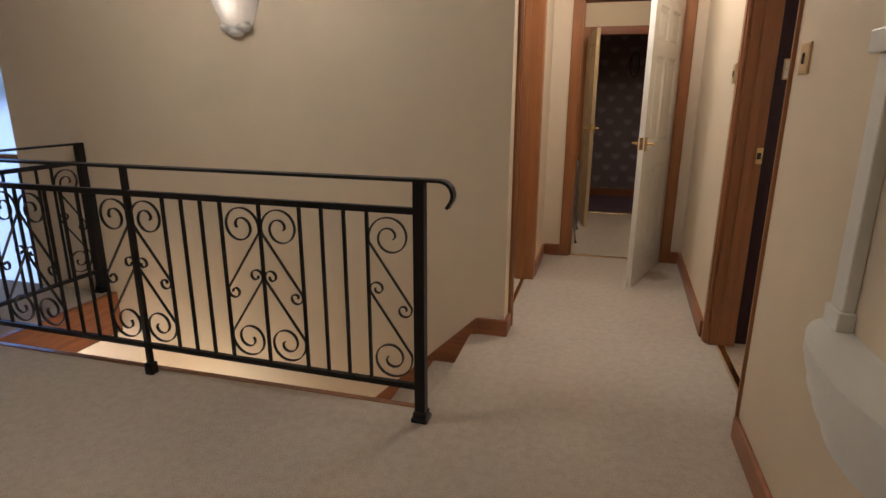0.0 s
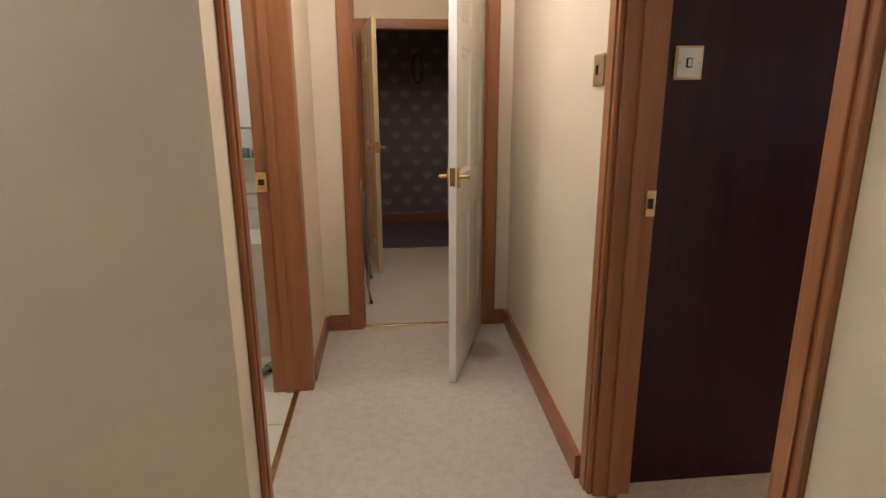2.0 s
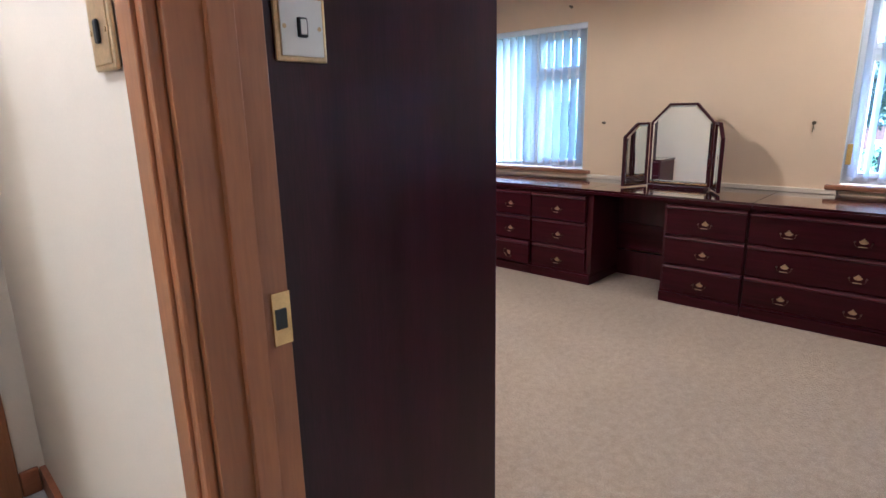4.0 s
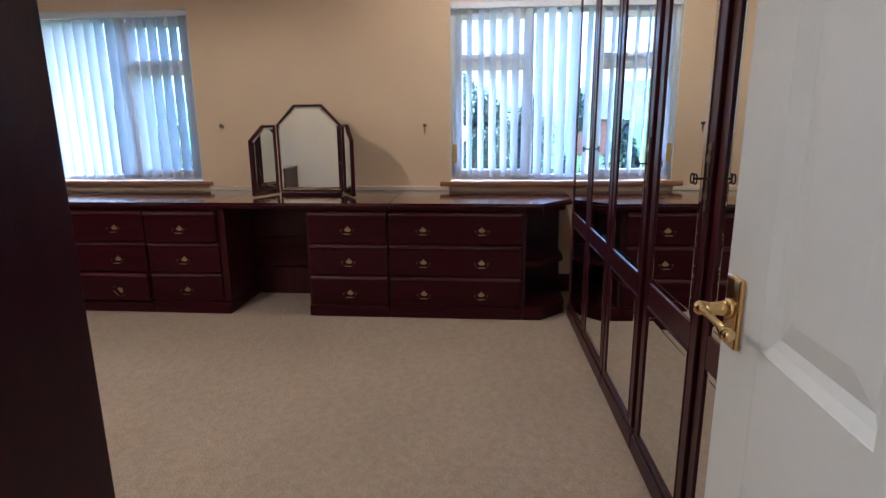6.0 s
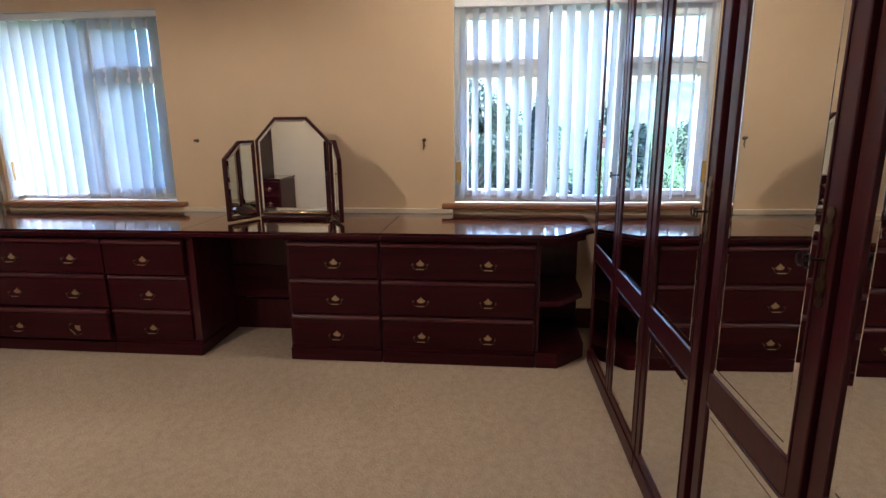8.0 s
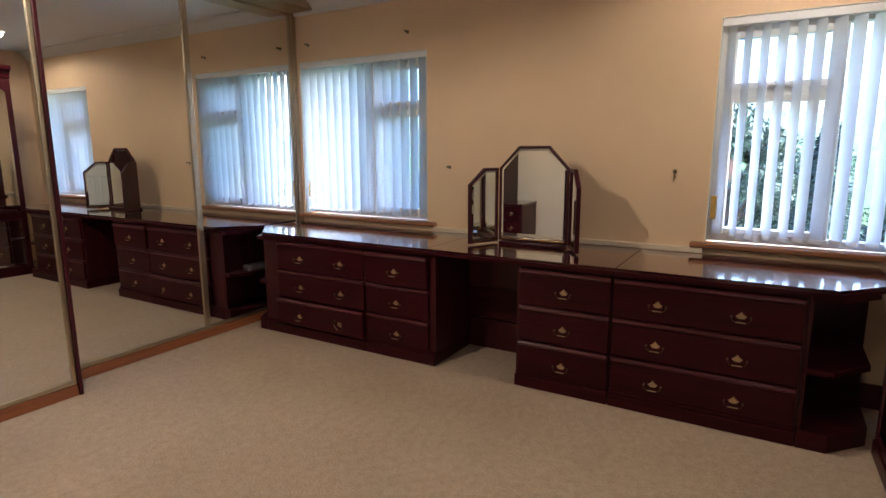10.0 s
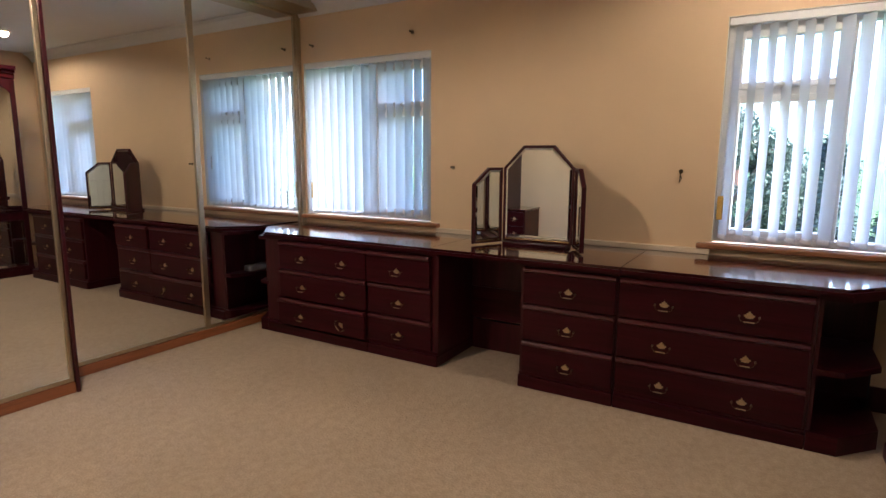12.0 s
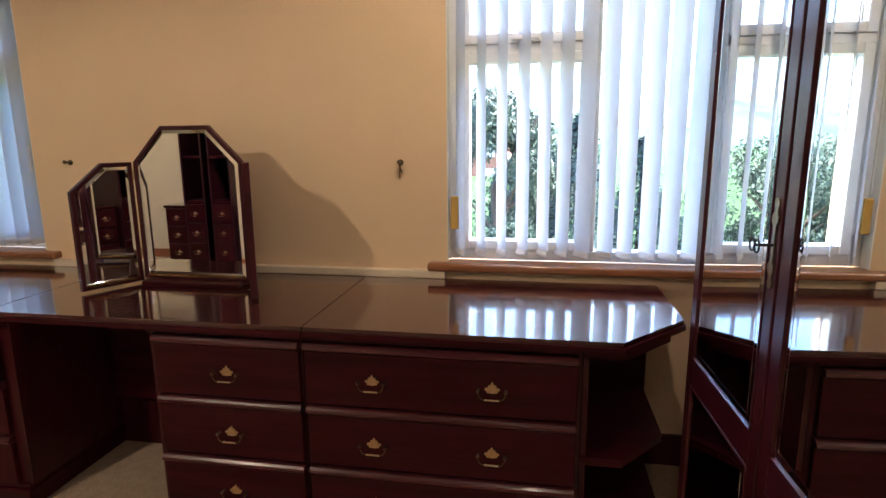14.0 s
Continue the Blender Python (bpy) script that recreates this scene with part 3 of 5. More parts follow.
# ---- switches ----
def wall_switch(name, m, label, plate_mat, rocker_w, rocker_h):
    """A switch plate on a wall: local x along the wall, y out of it."""
    d = thing(name, label, "light switch", m)
    bm = boxes((-0.044, 0.044, 0, 0.007, -0.048, 0.048), bevel=0.003)
    part("plate", bm, plate_mat, d)
    part("rim", boxes((-0.037, 0.037, 0.0065, 0.0085, -0.041, 0.041), bevel=0.0015), plate_mat, d)
    part("rocker", boxes((-rocker_w, rocker_w, 0.008, 0.013, -rocker_h, rocker_h), bevel=0.003), black, d, "black rocker")
    for s in (-1, 1):
        part("screw", rod(bmesh.new(), (s * 0.03, 0.008, 0), (s * 0.03, 0.0098, 0), 0.0035, 8), old_brass, d)
    return d


wall_switch("light_switch", pose(0.838, 1.856, 1.414, 0, 0, 90), "square brass light switch on the cream wall", old_brass, 0.008, 0.017)
wall_switch("light_switch", pose(0.8705, 3.024, 1.412, 0, 0, 90 - 2.2), "square brass light switch beside the bedroom door", old_brass, 0.008, 0.015)
s3 = wall_switch("light_switch", pose(1.1, 2.93, 1.427, 0, 0, 180), "pale brass-edged light switch on the dark wooden panel", old_brass, 0.009, 0.014)
part("insert", boxes((-0.036, 0.036, 0.0086, 0.0095, -0.04, 0.04), bevel=0.001), plastic_white, s3, "cream face")
part("rocker_cap", boxes((-0.005, 0.005, 0.0131, 0.0145, -0.01, 0.011), bevel=0.001), plastic_white, s3, "white rocker")

# ---- stairs ----
for i in range(9):
    z1 = -0.195 * (i + 1)
    x1 = -0.39 - 0.205 * i
    setting("stair_step", boxes((x1 - 0.225, x1, 1.83, 2.69, z1 - 0.25, z1), bevel=0.012), carpet_hall, "carpeted stair going down", "stair")
setting("floor_lower_hall", boxes((-4.4, 0.0, -0.5, 2.69, -2.9, -2.7)), carpet_hall, "beige carpet of the lower hall", "carpet")
setting("wall_under_landing", boxes((-2.88, -0.39, 1.75, 1.828, -2.7, -0.25), (-0.38, -0.3, 1.83, 2.69, -2.7, -0.25)), wall_paint, "cream wall below the landing", "wall")
bm = bmesh.new()
prof = [(-0.36, 0.095), (-2.3, -1.745), (-2.3, -2.02), (-0.36, -0.16)]
lo = [bm.verts.new((x, 2.665, z)) for x, z in prof]
hi = [bm.verts.new((x, 2.689, z)) for x, z in prof]
bm.faces.new(lo), bm.faces.new(hi[::-1])
for i in range(4):
    bm.faces.new((lo[i], lo[(i + 1) % 4], hi[(i + 1) % 4], hi[i]))
setting("trim_stair_string", bm, pine_h, "varnished pine stair string against the wall", "stair string")
setting("trim_landing_nosing", boxes((-2.88, -0.4, 1.83, 1.865, -0.03, 0.004), bevel=0.006), sill_wood, "pale wooden nosing along the stairwell", "nosing")
setting("trim_landing_apron", boxes((-2.9, -2.862, 1.865, 2.69, -0.28, 0.004), bevel=0.006), pine_h, "brown wooden apron at the end of the stairwell", "apron")


# ---- wrought-iron railing ----
def scroll_unit(bm, x0, w, z0, z1, flip, y):
    """Two S-scrolls, point-symmetric, between two uprights."""
    mid = (z0 + z1) / 2
    pts = []
    R, cz = w / 2 - 0.004, z1 - w / 2 - 0.005
    for i in range(46):
        u = i / 45
        a = radians(180 - 560 + 575 * u)
        r = 0.016 + (R - 0.016) * u ** 0.8
        pts.append((w / 2 + r * math.cos(a), cz + r * math.sin(a)))
    r2 = 0.034
    c2 = (w - r2 - 0.004, mid - 0.04)
    for i in range(26):
        u = i / 25
        a = radians(25 - 400 * u)
        r = r2 - (r2 - 0.009) * u
        pts.append((c2[0] + r * math.cos(a), c2[1] + r * math.sin(a)))
    for k in (1, -1):
        q = []
        for px, pz in pts:
            if k < 0:
                px, pz = w - px, 2 * mid - pz
            q.append((x0 + (w - px if flip else px), y, pz))
        strip_along(bm, q, 0.012, 0.005)


def railing_run(root, length, first_half=True, hook=True):
    """A railing along local -x, from its end post at x = 0."""
    zt, z2, zb = 0.998, 0.88, 0.15
    bm = strip_along(bmesh.new(), [(0.03, 0, zt), (-length, 0, zt)], 0.045, 0.012)
    if hook:
        q = [(0.03, 0, zt)] + [(0.078 + 0.052 * math.sin(a), 0, zt - 0.052 + 0.052 * math.cos(a)) for a in [radians(9 * i) for i in range(0, 13)]]
        q += [(0.108, 0, zt - 0.1)]
        strip_along(bm, q, 0.04, 0.012)
    part("handrail", bm, iron, root)
    part("upper_bar", boxes((-length, 0, -0.012, 0.012, z2 - 0.013, z2 + 0.013), bevel=0.002), iron, root)
    part("bottom_bar", boxes((-length, 0, -0.012, 0.012, zb - 0.012, zb + 0.012), bevel=0.002), iron, root)
    bm = boxes((-0.022, 0.022, -0.022, 0.022, 0.02, zt), bevel=0.003)
    part("end_post", bm, iron, root)
    part("post_foot", boxes((-0.035, 0.035, -0.035, 0.035, 0, 0.02), (-0.028, 0.028, -0.028, 0.028, 0.02, 0.045), bevel=0.004), iron, root)
    w, g = 0.188, 0.0985
    x = -0.03
    seq = ["s", "b", "b", "b"] if first_half else []
    me_bar = None

    def bar(px):
        nonlocal me_bar
        if me_bar is None:
            o = part("baluster", boxes((-0.006, 0.006, -0.006, 0.006, zb, z2)), iron, root)
            me_bar = o.data
            o.location.x = px
        else:
            shared("baluster", me_bar, root, (px, 0, 0))

    def scroll(px, flip):
        bm = bmesh.new()
        scroll_unit(bm, px - w, w, zb + 0.012, z2 - 0.012, flip, 0)
        part("scroll", bm, iron, root)

    if first_half:
        scroll(x, False)
        x -= w
        bar(x)
        for _ in range(3):
            x -= g
            bar(x)
    n_ = 0
    while x - 2 * w > -length:
        scroll(x, False)
        x -= w
        if n_ % 2 == 1:
            part("support_post", boxes((x - 0.012, x + 0.012, -0.012, 0.012, 0.03, zt - 0.005), bevel=0.002), iron, root)
            part("post_foot", boxes((x - 0.022, x + 0.022, -0.022, 0.022, 0, 0.06), bevel=0.006), iron, root)
        else:
            bar(x)
        scroll(x, True)
        x -= w
        bar(x)
        for _ in range(3):
            x -= g
            if x > -length:
                bar(x)
        n_ += 1
    return root


rail = thing("stair_railing", "black wrought-iron railing with scrolls along the stairwell", "railing", pose(-0.395, 1.752, 0, 0, 0, -1.4))
railing_run(rail, 3.7)
rail2 = thing("stair_railing", "black wrought-iron railing with scrolls across the far end of the stairwell", "railing", pose(-2.97, 2.67, 0, 0, 0, 90))
railing_run(rail2, 0.88, True, False)

# ---- landing: sconce, console, tall window ----
sc = thing("wall_sconce", "white plaster shell-shaped uplighter on the cream wall", "wall light", pose(-1.735, 2.69, 1.6))
bm = bmesh.new()
rows = []
for j in range(9):
    v = j / 8
    rr = 0.075 + 0.09 * v ** 0.8
    zz = 0.045 + 0.235 * v
    row = []
    for i in range(25):
        a = math.pi * i / 24
        fl = 1 + 0.07 * math.cos(i * math.pi / 1.5) * v
        row.append(bm.verts.new((rr * fl * math.cos(a), -0.75 * rr * fl * math.sin(a) - 0.002, zz + 0.012 * math.cos(i * math.pi / 1.5) * v)))
    rows.append(row)
for a, b in zip(rows, rows[1:]):
    for i in range(24):
        bm.faces.new((a[i], a[i + 1], b[i + 1], b[i]))
bmesh.ops.solidify(bm, geom=bm.faces[:], thickness=0.006)
part("bowl", bm, sconce_plaster, sc, "", True)
bm = ball(bmesh.new(), (0, -0.03, 0.035), 0.05, 0.03, 0.026)
ball(bm, (0.05, -0.03, 0.06), 0.045, 0.045, 0.03)
ball(bm, (-0.05, -0.03, 0.06), 0.045, 0.045, 0.03)
part("finial", bm, sconce_plaster, sc, "", True)
part("lamp", ball(bmesh.new(), (0, -0.055, 0.17), 0.022), lamp_glow, sc, "glowing lamp")

con = thing("wall_console", "white half-round wall console shelf on the landing", "console", pose(0.838, 0.965, 0))
for nm, z0, z1, r in (("shelf", 0.735, 0.765, 0.341), ("moulding", 0.71, 0.735, 0.328), ("moulding", 0.667, 0.71, 0.307), ("moulding", 0.625, 0.667, 0.272), ("moulding", 0.574, 0.625, 0.221)):
    pts = [(-r * 0.4 * math.sin(math.pi * i / 28), r * math.cos(math.pi * i / 28)) for i in range(29)]
    part(nm, extrude_outline(bmesh.new(), pts, z0, z1), white_gloss, con)
for yy in (0.277, -0.277):
    bm = boxes((-0.038, 0, yy - 0.043, yy + 0.043, 0.765, 0.812), (-0.03, 0, yy - 0.034, yy + 0.034, 0.812, 1.39), (-0.047, 0, yy - 0.051, yy + 0.051, 1.39, 1.44), bevel=0.004)
    part("pilaster", bm, white_gloss, con)

w = thing("window_landing", "tall frosted stair window letting in blue daylight", "window", pose(-3.91, 2.8, -0.35), kind="structure")
part("window_frame", boxes((-0.39, -0.34, -0.04, 0.04, 0, 2.55), (0.34, 0.39, -0.04, 0.04, 0, 2.55), (-0.34, 0.34, -0.04, 0.04, 0, 0.06), (-0.34, 0.34, -0.04, 0.04, 2.49, 2.55), (-0.34, 0.34, -0.03, 0.03, 1.2, 1.25), bevel=0.004), pine, w)
for z0, z1 in ((0.06, 1.2), (1.25, 2.49)):
    p = part("pane", boxes((-0.34, 0.34, -0.006, 0.006, z0, z1)), frosted, w)
    p.visible_shadow = False

# ---- bathroom corner ----
bx = thing("boxed_cistern", "cream tiled boxed-in unit beside the bathroom wall", "boxing", pose(-0.7, 4.3, 0))
bm = boxes((-0.62, -0.25, 4.15, 4.498, -0.003, 0.627), bevel=0.004)
wpart("body", bm, tile, bx)
bm = boxes((-1.4, -0.62, 4.28, 4.497, -0.003, 0.62), bevel=0.004)
wpart("side_body", bm, tile, bx)
bp_ = thing("bath", "cream bath rim with tiled side", "bath", pose(-1.2, 3.9, 0))
wpart("side", boxes((-1.88, -0.75, 3.6, 4.27, -0.003, 0.5), bevel=0.02), tile, bp_)
for nm, zz in (("towel_rail", 1.195), ("glass_shelf_rail", 0.84)):
    t = thing(nm, "chrome rail on the white bathroom wall", "towel rail", pose(-0.75, 4.5, zz))
    part("bar", rod(bmesh.new(), (-0.25, -0.06, 0), (0.27, -0.06, 0), 0.006), steel, t, "", True)
    for xx in (-0.25, 0.27):
        part("bracket", rod(bmesh.new(), (xx, 0, 0), (xx, -0.066, 0), 0.012), steel, t, "", True)
gs = thing("glass_shelf", "narrow shelf with small dark toiletries", "shelf", pose(-0.6, 4.5, 1.035))
part("board", boxes((-0.4, 0.3, -0.11, 0, -0.004, 0.004), bevel=0.002), steel, gs)
random.seed(5)
for i in range(11):
    xx = -0.36 + i * 0.06 + random.uniform(-0.008, 0.008)
    b_ = thing("toiletry_bottle", "small dark toiletry bottle on the bathroom shelf", "bottle", pose(-0.6 + xx, 4.44, 1.039), "toiletries on the bathroom shelf")
    hh = random.uniform(0.035, 0.06)
    part("body", rod(bmesh.new(), (0, 0, 0), (0, 0, hh), 0.023, 12), grey_green, b_, "", True)
    part("cap", rod(bmesh.new(), (0, 0, hh), (0, 0, hh + 0.015), 0.009, 10), plastic_white, b_, "", True)
sl = thing("scrub_brush", "grey-green plastic scrubbing brush on the tiled floor", "brush", pose(-0.395, 3.98, 0.0, 0, 0, 62))
part("head", boxes((-0.03, 0.13, -0.028, 0.028, 0.018, 0.038), bevel=0.009), grey_green, sl)
part("bristles", boxes((-0.022, 0.122, -0.02, 0.02, 0.0, 0.018)), black, sl)
part("grip", boxes((-0.19, -0.03, -0.015, 0.015, 0.018, 0.036), bevel=0.007), grey_green, sl)

# ---- lobby: clothes airer, far room ornament ----
ai = thing("clothes_airer", "folded grey metal clothes airer leaning in the lobby", "airer", pose(0.06, 5.15, 0))
for s, yy in ((0.0, 4.92), (0.05, 5.5)):
    for xa_, xb_ in ((0.09 - s * 0.2, -0.03), (0.0, 0.03)):
        wpart("leg", rod(bmesh.new(), (xa_, yy, 0.01), (xb_, yy - 0.02, 0.78), 0.007, 8), steel, ai, "", True)
        wpart("foot", ball(bmesh.new(), (xa_, yy, 0.012), 0.012), black, ai, "black rubber foot", True)
bm = bmesh.new()
for k in range(7):
    z = 0.12 + 0.1 * k
    rod(bm, (0.08 - 0.013 * k, 4.92, z), (0.08 - 0.013 * k, 5.5, z), 0.0045, 6)
wpart("rails", bm, steel, ai, "", True)
bm = bmesh.new()
random.seed(3)
rows = []
for j in range(10):
    zz = 0.1 + 0.6 * j / 9
    rows.append([bm.verts.new((0.045 + 0.018 * math.sin(i * 1.1 + j * 0.5) + 0.02 * (1 - j / 9), 4.93 + 0.5 * i / 11, zz + 0.02 * math.sin(i * 0.9))) for i in range(12)])
for a, b in zip(rows, rows[1:]):
    for i in range(11):
        bm.faces.new((a[i], a[i + 1], b[i + 1], b[i]))
bmesh.ops.solidify(bm, geom=bm.faces[:], thickness=0.006)
wpart("cover", bm, grey_cloth, ai, "crumpled grey cover", True)

orn = thing("wall_ornament", "dark oval ornament hanging on the papered wall", "ornament", pose(0.6, 7.72, 1.7))
bm = bmesh.new()
pts = [(0.055 * math.cos(a), -0.012, 0.15 * math.sin(a)) for a in [2 * math.pi * i / 32 for i in range(33)]]
strip_along(bm, pts, 0.02, 0.016)
part("rim", bm, black, orn)
bm = ball(bmesh.new(), (0, -0.012, 0.03), 0.018, 0.01, 0.05)
ball(bm, (0, -0.012, -0.06), 0.022, 0.01, 0.04)
part("figure", bm, grey_cloth, orn, "pale central motif", True)

# ---- bedroom: windows ----
def window(name, y0, y1, casement, label):
    """White frame in the opening; casement: the y range of the light with a fanlight above."""
    w = thing(name, label, "window", pose(5.07, (y0 + y1) / 2, W0 + 0.012), kind="structure")
    x0, x1, f = 5.06, 5.125, 0.042
    za, zb = W0 + 0.012, W1
    c0, c1 = casement
    bm = boxes((x0, x1, y0, y0 + f, za, zb), (x0, x1, y1 - f, y1, za, zb), (x0, x1, y0 + f, y1 - f, za, za + f), (x0, x1, y0 + f, y1 - f, zb - 0.07, zb), bevel=0.004)
    m = c0 if abs(c0 - y0) > abs(c1 - y1) else c1
    box(bm, x0, x1, m - 0.03, m + 0.03, za + f, zb - 0.07, 0.004)
    box(bm, x0, x1, c0, c1, 1.596, 1.63, 0.004)
    wpart("window_frame", bm, upvc, w)
    for a, b in ((za + f, 1.596), (1.63, zb - 0.07)):
        lo_, hi_ = c0 + 0.004, c1 - 0.004
        s = 0.036
        bm = boxes((x0 - 0.008, x1 - 0.004, lo_, lo_ + s, a, b), (x0 - 0.008, x1 - 0.004, hi_ - s, hi_, a, b), (x0 - 0.008, x1 - 0.004, lo_ + s, hi_ - s, a, a + s),
                   (x0 - 0.008, x1 - 0.004, lo_ + s, hi_ - s, b - s, b), bevel=0.004)
        sash = wpart("sash", bm, upvc, w)
        p = wpart("pane", boxes((5.088, 5.1, lo_ + s, hi_ - s, a + s, b - s)), pane_glass, sash)
        p.visible_shadow = False
        if b < 1.62:
            wpart("latch", boxes((x0 - 0.03, x0 - 0.008, lo_ + 0.006, lo_ + 0.024, 1.15, 1.27), bevel=0.004), upvc, sash)
        else:
            wpart("latch", boxes((x0 - 0.028, x0 - 0.008, (lo_ + hi_) / 2 - 0.05, (lo_ + hi_) / 2 + 0.05, a + 0.008, a + 0.026), bevel=0.004), upvc, sash)
    if m == c0:
        o0, o1 = y0 + f, m - 0.03
    else:
        o0, o1 = m + 0.03, y1 - f
    p = wpart("pane", boxes((5.088, 5.1, o0, o1, za + f, zb - 0.07)), pane_glass, w)
    p.visible_shadow = False
    bm = boxes((5.0, 5.058, y0, y0 + 0.004, za, zb), (5.0, 5.058, y1 - 0.004, y1, za, zb), (5.0, 5.058, y0, y1, zb - 0.004, zb))
    wpart("reveal", bm, white_gloss, w, "white reveal")
    bm = boxes((4.958, 5.06, y0 - 0.075, y1 + 0.075, W0 - 0.022, W0 + 0.01), bevel=0.009)
    wpart("window_sill", bm, sill_wood, w, "varnished wooden sill")
    return w


window("window_1", A0, A1, (A0 + 0.042, 5.125), "white double-glazed bedroom window with a fanlight and wooden sill")
window("window_2", B0, B1, (2.21, B1 - 0.042), "white double-glazed bedroom window with a fanlight and wooden sill")


def vertical_blind(name, y0, y1, angle, cord_y, label, spread):
    b = thing(name, label, "blind", pose(5.03, (y0 + y1) / 2, W1))
    wpart("head_rail", boxes((5.005, 5.05, y0 + 0.006, y1 - 0.006, W1 - 0.045, W1 - 0.006), bevel=0.003), upvc, b)
    n_ = round((y1 - y0 - 0.06) / 0.0785)
    random.seed(11)
    ztop, zbot = W1 - 0.05, W0 + 0.035
    variants = []
    for k in range(3):
        bm = bmesh.new()
        rows = []
        for j in range(9):
            z = -(ztop - zbot) * j / 8
            tw = radians((k - 1) * 2.0) * j / 8
            row = []
            for i in range(7):
                u = (i / 6 - 0.5) * 0.089
                bow = 0.005 * (1 - (2 * i / 6 - 1) ** 2)
                row.append(bm.verts.new((u * math.cos(tw) - bow * math.sin(tw), u * math.sin(tw) + bow * math.cos(tw), z)))
            rows.append(row)
        for r0, r1 in zip(rows, rows[1:]):
            for i in range(6):
                bm.faces.new((r0[i], r0[i + 1], r1[i + 1], r1[i]))
        me = bpy.data.meshes.new("slat")
        bm.to_mesh(me)
        bm.free()
        me.materials.append(blind_fabric)
        me.polygons.foreach_set("use_smooth", [True] * len(me.polygons))
        variants.append(me)
    bmw = boxes((-0.042, 0.042, -0.0015, 0.0015, 0, 0.022))
    bmw.transform(Matrix.Translation((0, 0.004, zbot - ztop + 0.004)))
    mew = bpy.data.meshes.new("weight")
    bmw.to_mesh(mew)
    bmw.free()
    mew.materials.append(upvc)
    for i in range(n_):
        y = y0 + 0.05 + (y1 - y0 - 0.1) * i / (n_ - 1)
        a = angle + spread * (i / (n_ - 1)) + random.uniform(-3, 3)
        s = new("slat", variants[i % 3])
        s.parent = b
        s.matrix_basis = b.matrix_basis.inverted() @ pose(5.028, y, ztop, random.uniform(-0.3, 0.3), 0, a)
        h = new("weight", mew)
        h.parent = s
    for dx in (-0.035, 0.03):
        c_, s_ = math.cos(radians(angle)), math.sin(radians(angle))
        wpart("bottom_chain", rod(bmesh.new(), (5.028 + dx * c_, y0 + 0.05 + dx * s_, zbot + 0.012), (5.028 + dx * c_, y1 - 0.05 + dx * s_, zbot + 0.012), 0.0009, 5), upvc, b, "fine white bead chain")
    bm = bmesh.new()
    for dy in (-0.008, 0.008):
        rod(bm, (5.012, cord_y + dy, W1 - 0.04), (5.012, cord_y + dy * 0.6, 1.08), 0.0016, 6)
    wpart("cord", bm, upvc, b)
    wpart("cord_weight", boxes((5.006, 5.02, cord_y - 0.015, cord_y + 0.015, 0.93, 1.06), bevel=0.004), amber, b, "amber plastic cord weight")
    return b


vertical_blind("vertical_blind", A0, A1, -12, A1 - 0.03, "white fabric vertical blind, nearly closed, at the bedroom window", 0)
vertical_blind("vertical_blind", B0, B1, 36, B1 - 0.028, "white fabric vertical blind, half open, at the bedroom window", -4)


# ---- bedroom: the run of mahogany drawers ----
def handle_meshes():
    """A swan-neck drawer pull with a pierced batwing plate, facing -x, wide along y."""
    bm = bmesh.new()
    half = [(0.0, 0.024), (0.003, 0.02), (0.004, 0.014), (0.009, 0.015), (0.01, 0.007), (0.016, 0.007), (0.018, 0.001), (0.012, -0.003), (0.013, -0.007), (0.0, -0.009)]
    pts = half + [(-y, z) for y, z in half[-2:0:-1]]
    lo = [bm.verts.new((0, y, z)) for y, z in pts]
    hi = [bm.verts.new((-0.003, y, z)) for y, z in pts]
    bm.faces.new(lo), bm.faces.new(hi[::-1])
    for i in range(len(pts)):
        bm.faces.new((lo[i], lo[(i + 1) % len(pts)], hi[(i + 1) % len(pts)], hi[i]))
    for s in (-1, 1):
        rod(bm, (-0.002, s * 0.032, 0.002), (-0.018, s * 0.032, 0.002), 0.003, 8)
        ball(bm, (-0.019, s * 0.032, 0.002), 0.0045, seg=8)
    n_plate = 2 + len(pts)
    q = [(-0.018, 0.032, 0.002), (-0.02, 0.031, -0.008), (-0.022, 0.026, -0.017), (-0.022, 0.019, -0.021)]
    for s in (-1, 1):
        for a, b in zip(q, q[1:]):
            rod(bm, (a[0], s * a[1], a[2]), (b[0], s * b[1], b[2]), 0.0009, 6)
    bm.faces.ensure_lookup_table()
    for fc in bm.faces[n_plate:]:
        fc.material_index = 1
    rod(bm, (-0.022, -0.017, -0.0205), (-0.022, 0.017, -0.0205), 0.0026, 8)
    bm.transform(Matrix.Diagonal((1, 1.25, 1.05, 1)))
    bmesh.ops.recalc_face_normals(bm, faces=bm.faces[:])
    me = bpy.data.meshes.new("handle")
    bm.to_mesh(me)
    bm.free()
    me.materials.append(old_brass)
    me.materials.append(dark_bronze)
    return me


HANDLE = handle_meshes()
FX = 4.353


